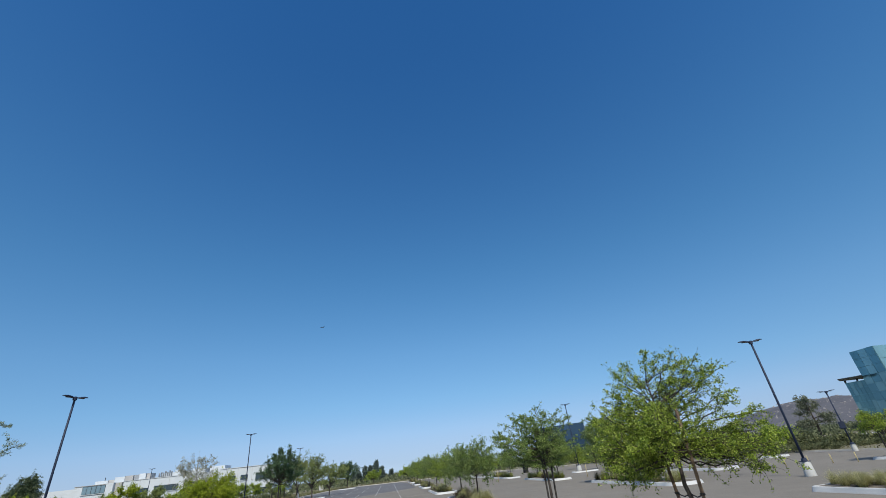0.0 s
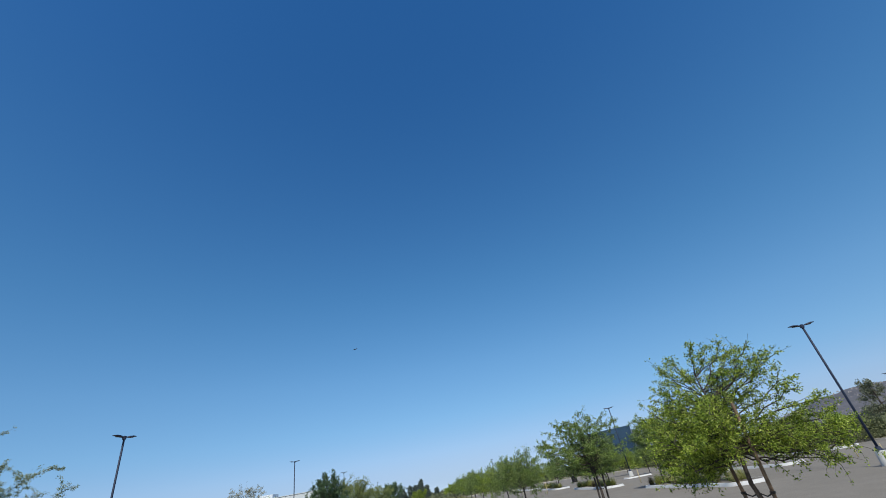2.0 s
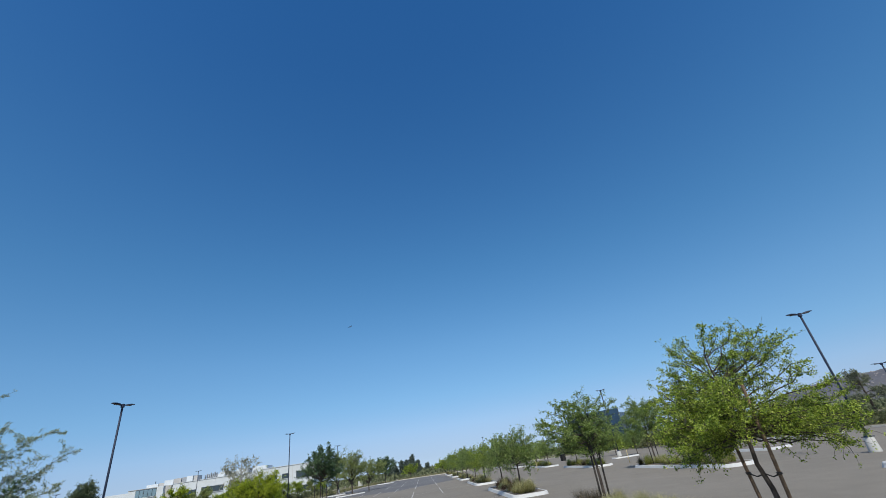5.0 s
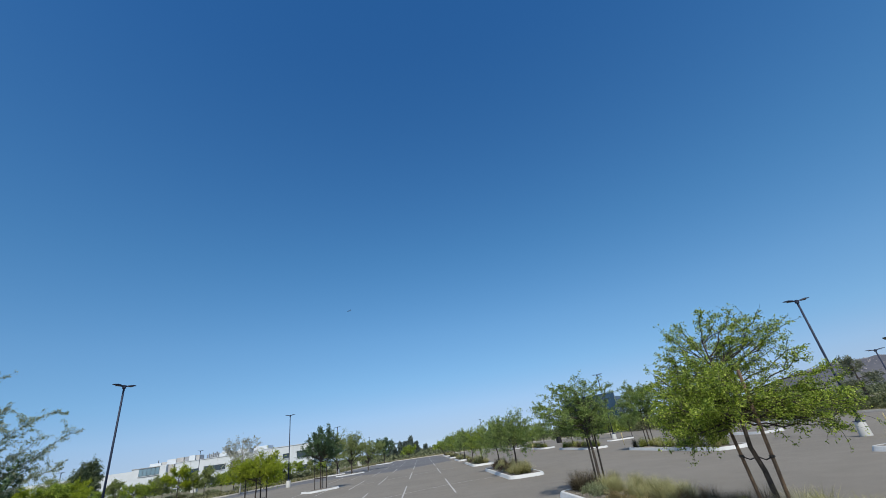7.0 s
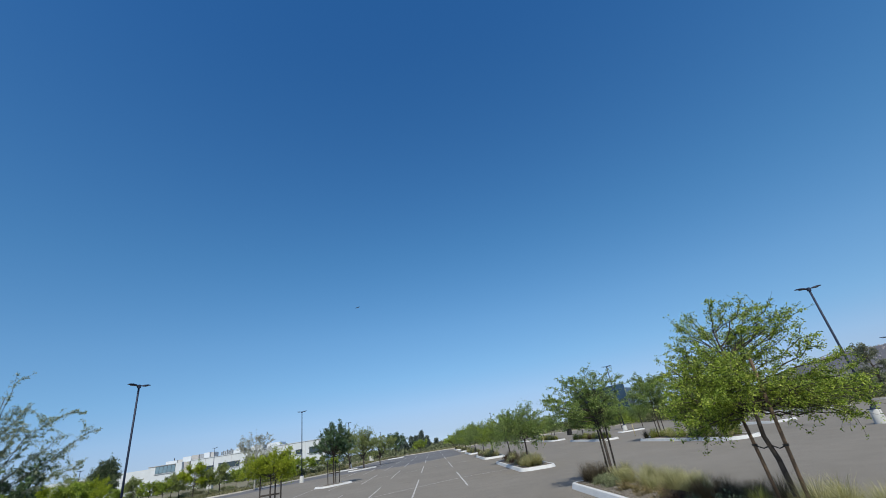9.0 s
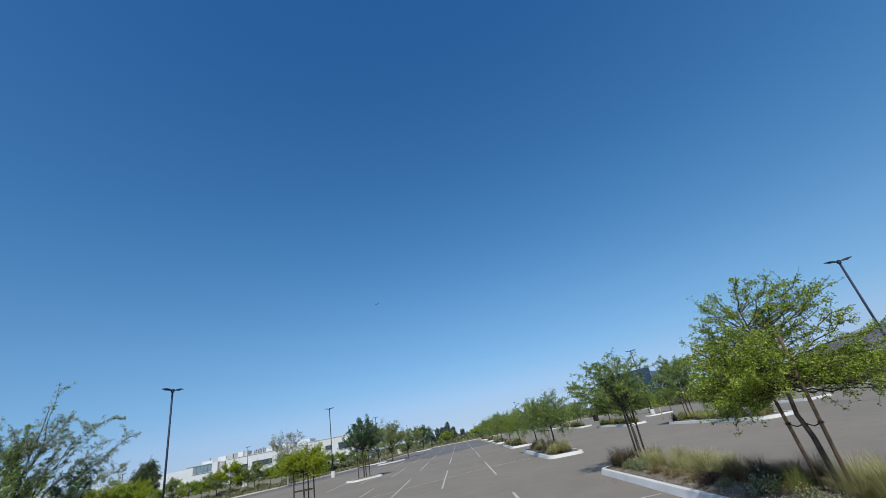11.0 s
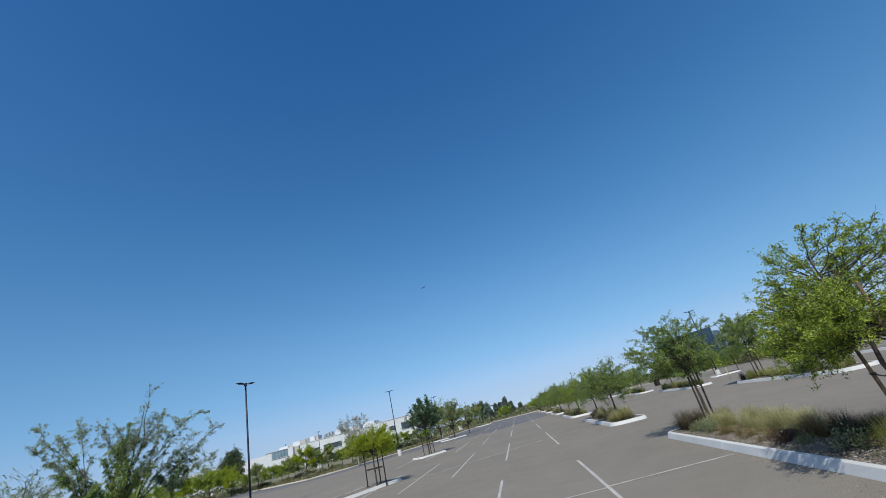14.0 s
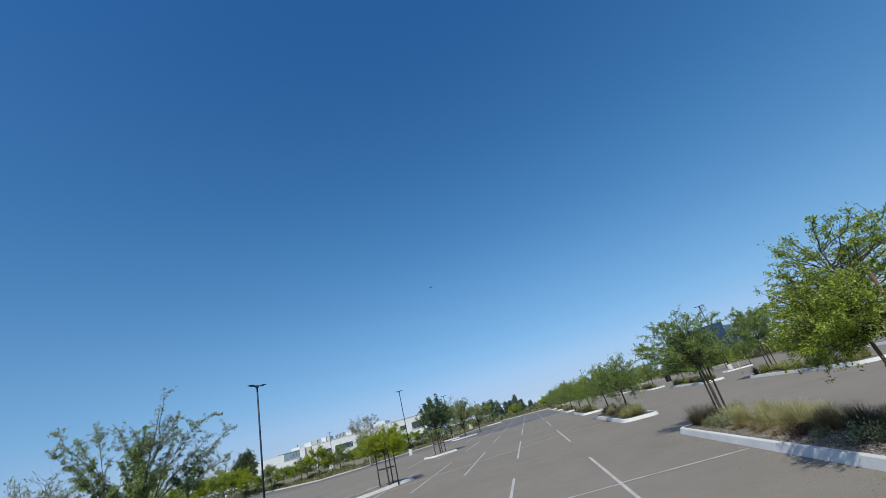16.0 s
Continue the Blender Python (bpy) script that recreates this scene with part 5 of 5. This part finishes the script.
for x in (-70.2, -62.4, -54.6):
    block("panel_joint", x - 0.03, 144.975, 0.2, x + 0.03, 145.0, 7.8, M_GREY_AND_SHADE, office)
for x in (-46.8, -43.6, -39.6):
    block("panel_joint", x - 0.03, 144.675, 0.2, x + 0.03, 144.7, 8.2, M_GREY_AND_SHADE, office)
window(office, -84.4, -78.5, 5.45, 7.4, 143.98, 5, M_GLASS_SKY)
window(office, -72.9, -67.7, 4.2, 5.6, 144.98, 4)
window(office, -66.2, -59.8, 4.3, 5.85, 144.98, 5)
window(office, -58.4, -51.0, 4.35, 5.95, 144.98, 5)
window(office, -46.2, -44.1, 4.9, 6.25, 144.68, 2)
window(office, -42.7, -40.7, 4.9, 6.25, 144.68, 2)
window(office, -38.5, -34.3, 4.55, 6.4, 144.68, 3)
for x0 in (-84.4, -72.9, -64.8, -57.0, -46.4, -38.5):
    window(office, x0, x0 + (5.2 if x0 < -50 else 4.0), 0.9, 2.5, 143.98 if x0 < -80 else 144.98 if x0 < -50 else 144.68, 4)
# grey units at -80.95 and -70.9 paint their white neighbours' shaded sides
for x0, x1, z0, z1, mat, y in [(-84.4, -82.0 + 1.0, 7.56, 8.7, M_WALL, 149), (-80.95, -79.4, 7.56, 8.75, M_GREY_AND_SHADE, 149.2), (-79.3, -76.6, 7.76, 9.3, M_WALL, 149), (-76.5, -74.4, 7.72, 9.4, M_GREY_AND_SHADE, 149), (-74.3, -72.9, 7.86, 9.45, M_DUCT, 149.3), (-72.8, -71.0, 7.86, 9.6, M_WALL, 149), (-70.9, -69.7, 7.86, 9.5, M_GREY_AND_SHADE, 149.4),
                              (-68.2, -60.0, 7.86, 9.2, M_WALL, 152), (-63.0, -61.4, 7.86, 9.5, M_WALL, 149), (-61.2, -60.4, 7.86, 9.3, M_GREY_AND_SHADE, 149.5), (-58.9, -55.2, 7.86, 9.5, M_WALL, 151), (-54.6, -50.2, 7.86, 9.75, M_WALL, 153)]:
    block("rooftop_unit", x0, y, z0, x1, y + 2.8 if y < 150 else y + 6, z1, mat, office, "", 0.04)
for k in range(7):
    d = Mesh()
    x = -67.2 + k * 0.56
    h = (8.9, 9.15, 9.0, 9.35, 9.1, 9.45, 9.2)[k]
    d.tube([(x, 149, 7.86), (x, 149, h), (x, 148.85, h + 0.15)], [0.2, 0.2, 0.2], 10)
    part("duct", d.data("duct", M_DUCT, True), office)
block("mast", -82.2, 149.4, 8.69, -82.05, 149.55, 9.5, M_FRAME, office)

# ---- the teal glass building near the hill ----
teal = thing("glass_building", pose(0, 0, 0), "modern teal glass building with a tall square tower and flat canopy", "office building")
D = 150.0


def curtain(parent, az0, az1, d0, d1, z0, z1, nx, nz, mat, mat_b, frame_mat):
    """A glazed wall between two bearings: panes set in a grid of mullions."""
    a = Vector((d0 * math.sin(radians(az0)), d0 * math.cos(radians(az0)), 0))
    b = Vector((d1 * math.sin(radians(az1)), d1 * math.cos(radians(az1)), 0))
    u = (b - a)
    nrm = Vector((u.y, -u.x, 0)).normalized()
    if nrm.dot(a) > 0:
        nrm = -nrm
    back = Mesh()
    q = [a - nrm * 0.3, b - nrm * 0.3]
    back.add([(q[0].x, q[0].y, z0), (q[1].x, q[1].y, z0), (q[1].x, q[1].y, z1), (q[0].x, q[0].y, z1),
              (a.x, a.y, z0), (b.x, b.y, z0), (b.x, b.y, z1), (a.x, a.y, z1)],
             [(0, 1, 2, 3), (4, 7, 6, 5), (0, 4, 5, 1), (3, 2, 6, 7), (0, 3, 7, 4), (1, 5, 6, 2)])
    wall = part("wall", back.data("wall", frame_mat), parent)
    rng = random.Random(int(az0 * 10))
    m = Mesh()
    g = 0.03
    w, h = u.length / nx, (z1 - z0) / nz
    m.box(g, -0.02, g, w - g, 0.02, h - g)
    shared = (m.data("pane", mat), m.data("pane", mat_b))
    ang = math.degrees(math.atan2(u.y, u.x))
    for i in range(nx):
        for j in range(nz):
            p = a + u * (i / nx) + nrm * 0.05
            ob = part("pane", rng.choice((shared[0], shared[0], shared[1])), wall)
            ob.matrix_world = pose(p.x, p.y, z0 + h * j, 0, 0, ang + rng.uniform(-0.4, 0.4))
    return wall


curtain(teal, 52.1, 53.9, D, D - 5, 0.0, 17.8, 3, 9, M_GLASS_TEAL, M_GLASS_TEAL_LIGHT, M_FRAME_TEAL)
curtain(teal, 53.9, 58.5, D - 5, D + 12, 0.0, 17.8, 5, 6, M_GLASS_TEAL_LIGHT, M_GLASS_TEAL, M_FRAME_TEAL)
curtain(teal, 50.65, 52.1, D + 2, D, 0.0, 11.0, 5, 7, M_GLASS_TEAL, M_GLASS_TEAL_LIGHT, M_FRAME_TEAL)
cp = Mesh()
cp.prism([(polar(a, d).translation.x, polar(a, d).translation.y) for a, d in ((50.25, D - 2), (52.1, D - 3), (52.1, D + 9), (50.35, D + 4))], 11.78, 11.98)
part("canopy", cp.data("canopy", M_FRAME), teal, "dark flat roof canopy")
for a in (50.6, 50.95, 51.3, 51.65):
    sl = Mesh()
    sl.box(-0.6, -0.3, 0, 0.6, 0.3, 0.03)
    ob = part("skylight", sl.data("skylight", M_CONCRETE), teal)
    ob.matrix_world = polar(a, D - 1.5, 11.66)
rf = Mesh()
rf.prism([(polar(a, d).translation.x, polar(a, d).translation.y) for a, d in ((52.12, D), (53.9, D - 4.9), (58.4, D + 12), (57, D + 34), (52.3, D + 26))], 17.4, 17.75)
part("roof", rf.data("roof", M_FRAME), teal)
for a in (50.7, 51.6):
    c = Mesh()
    p = polar(a, D + 4).translation
    c.tube([(p.x, p.y, 11.0), (p.x, p.y, 11.7)], [0.2, 0.2], 8)
    part("column", c.data("column", M_FRAME), teal)

# ---- the blue glass office block beyond the trees ----
blue = thing("glass_building", pose(0, 0, 0), "distant blue-grey glass office block with a stepped end", "office building")
curtain(blue, 18.6, 24.7, 262, 250, 0.0, 16.3, 18, 6, M_GLASS_BLUE, M_GLASS_BLUE, M_FRAME)
curtain(blue, 24.75, 25.4, 250, 262, 0.0, 14.2, 4, 6, M_GLASS_BLUE, M_GLASS_BLUE, M_DUCT)
rf = Mesh()
rf.prism([(polar(a, d).translation.x, polar(a, d).translation.y) for a, d in ((18.6, 262), (24.7, 250), (25.4, 262), (25.0, 285), (19, 290))], 13.2, 13.6)
part("roof", rf.data("roof", M_FRAME), blue)

# far shed roof under the hill
shed = thing("shed", pose(0, 0, 0), "long pale metal-roofed shed below the hill", "shed")
sx, sy = polar(49.3, 88).translation.x, polar(49.3, 88).translation.y
block("wall", sx - 2.4, sy - 2, -0.1, sx + 2.4, sy + 2, 0.0 + 0.2, M_FRAME, shed)
block("roof", sx - 2.8, sy - 2.6, 0.21, sx + 2.8, sy + 2.6, 0.55, M_GREY_AND_SHADE, shed)

# ---- the rocky hill ----
hv, hf = [], []
NA, NR = 90, 26
for i in range(NA + 1):
    az = 36.0 + 42.0 * i / NA
    for j in range(NR + 1):
        d = 1150 + 700 * j / NR
        ridge = 26 + 44 * max(0.0, math.sin(math.pi * min(1.0, max(0.0, (az - 38.5) / 19.0)) ** 0.95)) if az > 38.5 else 26 * max(0, (az - 36) / 2.5)
        z = ridge * math.sin(math.pi * 0.5 * min(1.0, j / (NR * 0.7))) ** 1.2
        z += noise.fractal((az * 0.9, d * 0.012, 1.7), 1.0, 2.0, 4) * 4.5 * min(1, j / 6) * min(1, (az - 36) / 3)
        hv.append((d * math.sin(radians(az)), d * math.cos(radians(az)), z - 2))
for i in range(NA):
    for j in range(NR):
        k = i * (NR + 1) + j
        hf.append((k, k + 1, k + NR + 2, k + NR + 1))
hill = Mesh()
hill.add(hv, hf)
tagged(new("hill", hill.data("hill", M_ROCK_HAZED, True)), "dark scrub-covered rocky hill on the horizon, coloured bluish for haze", "hill", "", "structure")
rng_h = random.Random(6)
bl = Mesh()
for _ in range(3200):
    k = rng_h.randrange(len(hv))
    x, y, z = hv[k]
    x, y = x + rng_h.uniform(-9, 9), y + rng_h.uniform(-9, 9)
    s = rng_h.uniform(0.7, 1.7) + 2.2 * rng_h.random() ** 6
    ring = [(x + s * rng_h.uniform(0.7, 1.3) * math.cos(t), y + s * rng_h.uniform(0.7, 1.3) * math.sin(t), z - 1.5) for t in np.linspace(0, math.tau, 7)[:-1]]
    bl.add(ring + [(x + rng_h.uniform(-0.6, 0.6), y + rng_h.uniform(-0.6, 0.6), z + s * rng_h.uniform(0.6, 1.1))], [(i, (i + 1) % 6, 6) for i in range(6)])
tagged(new("boulders", bl.data("boulders", M_BOULDER)), "pale granite boulders scattered over the hillside", "boulders", "", "stuff")

# ---- the jet ----
jet = thing("jet_aircraft", polar(-8.36, 1100, 2.2 + 1100 * math.tan(radians(18.08))) @ pose(0, 0, 0, 0, -6, 70) @ Matrix.Diagonal((0.72, 0.72, 0.72, 1)), "small dark twin-engined jet aircraft in the sky", "aircraft")
b = Mesh()
b.tube([(0, 8, 0), (0, 7, 0.05), (0, 4, 0.1), (0, -5, 0.1), (0, -8, 0.5), (0, -8.6, 0.6)], [0.1, 0.6, 0.95, 0.95, 0.45, 0.1], 12)
part("fuselage", b.data("fuselage", M_JET, True), jet)
for s in (-1, 1):
    b = Mesh()
    b.add([(0.7 * s, 2.2, -0.2), (0.7 * s, -1.6, -0.2), (7.6 * s, -2.9, 0.4), (7.6 * s, -1.9, 0.4), (0.7 * s, 2.0, 0.1), (0.7 * s, -1.6, 0.05), (7.6 * s, -2.9, 0.5), (7.6 * s, -1.9, 0.5)],
          [(0, 1, 2, 3), (7, 6, 5, 4), (0, 4, 5, 1), (1, 5, 6, 2), (2, 6, 7, 3), (3, 7, 4, 0)])
    part("wing", b.data("wing", M_JET), jet)
    b = Mesh()
    b.tube([(1.5 * s, -2.6, 0.6), (1.5 * s, -3.2, 0.6), (1.5 * s, -5.6, 0.6)], [0.4, 0.5, 0.3], 10)
    part("engine", b.data("engine", M_JET, True), jet)
b = Mesh()
b.add([(-0.1, -5.5, 0.9), (0.1, -5.5, 0.9), (0.1, -8.4, 3.4), (-0.1, -8.4, 3.4), (-0.1, -9.2, 3.4), (0.1, -9.2, 3.4), (0.1, -8.2, 0.8), (-0.1, -8.2, 0.8)], [(0, 1, 2, 3), (3, 2, 5, 4), (4, 5, 6, 7), (7, 6, 1, 0), (0, 3, 4, 7), (1, 6, 5, 2)])
part("tail_fin", b.data("tail_fin", M_JET), jet)
b = Mesh()
b.box(-3.2, -9.2, 3.35, 3.2, -8.0, 3.5)
part("tailplane", b.data("tailplane", M_JET), jet)
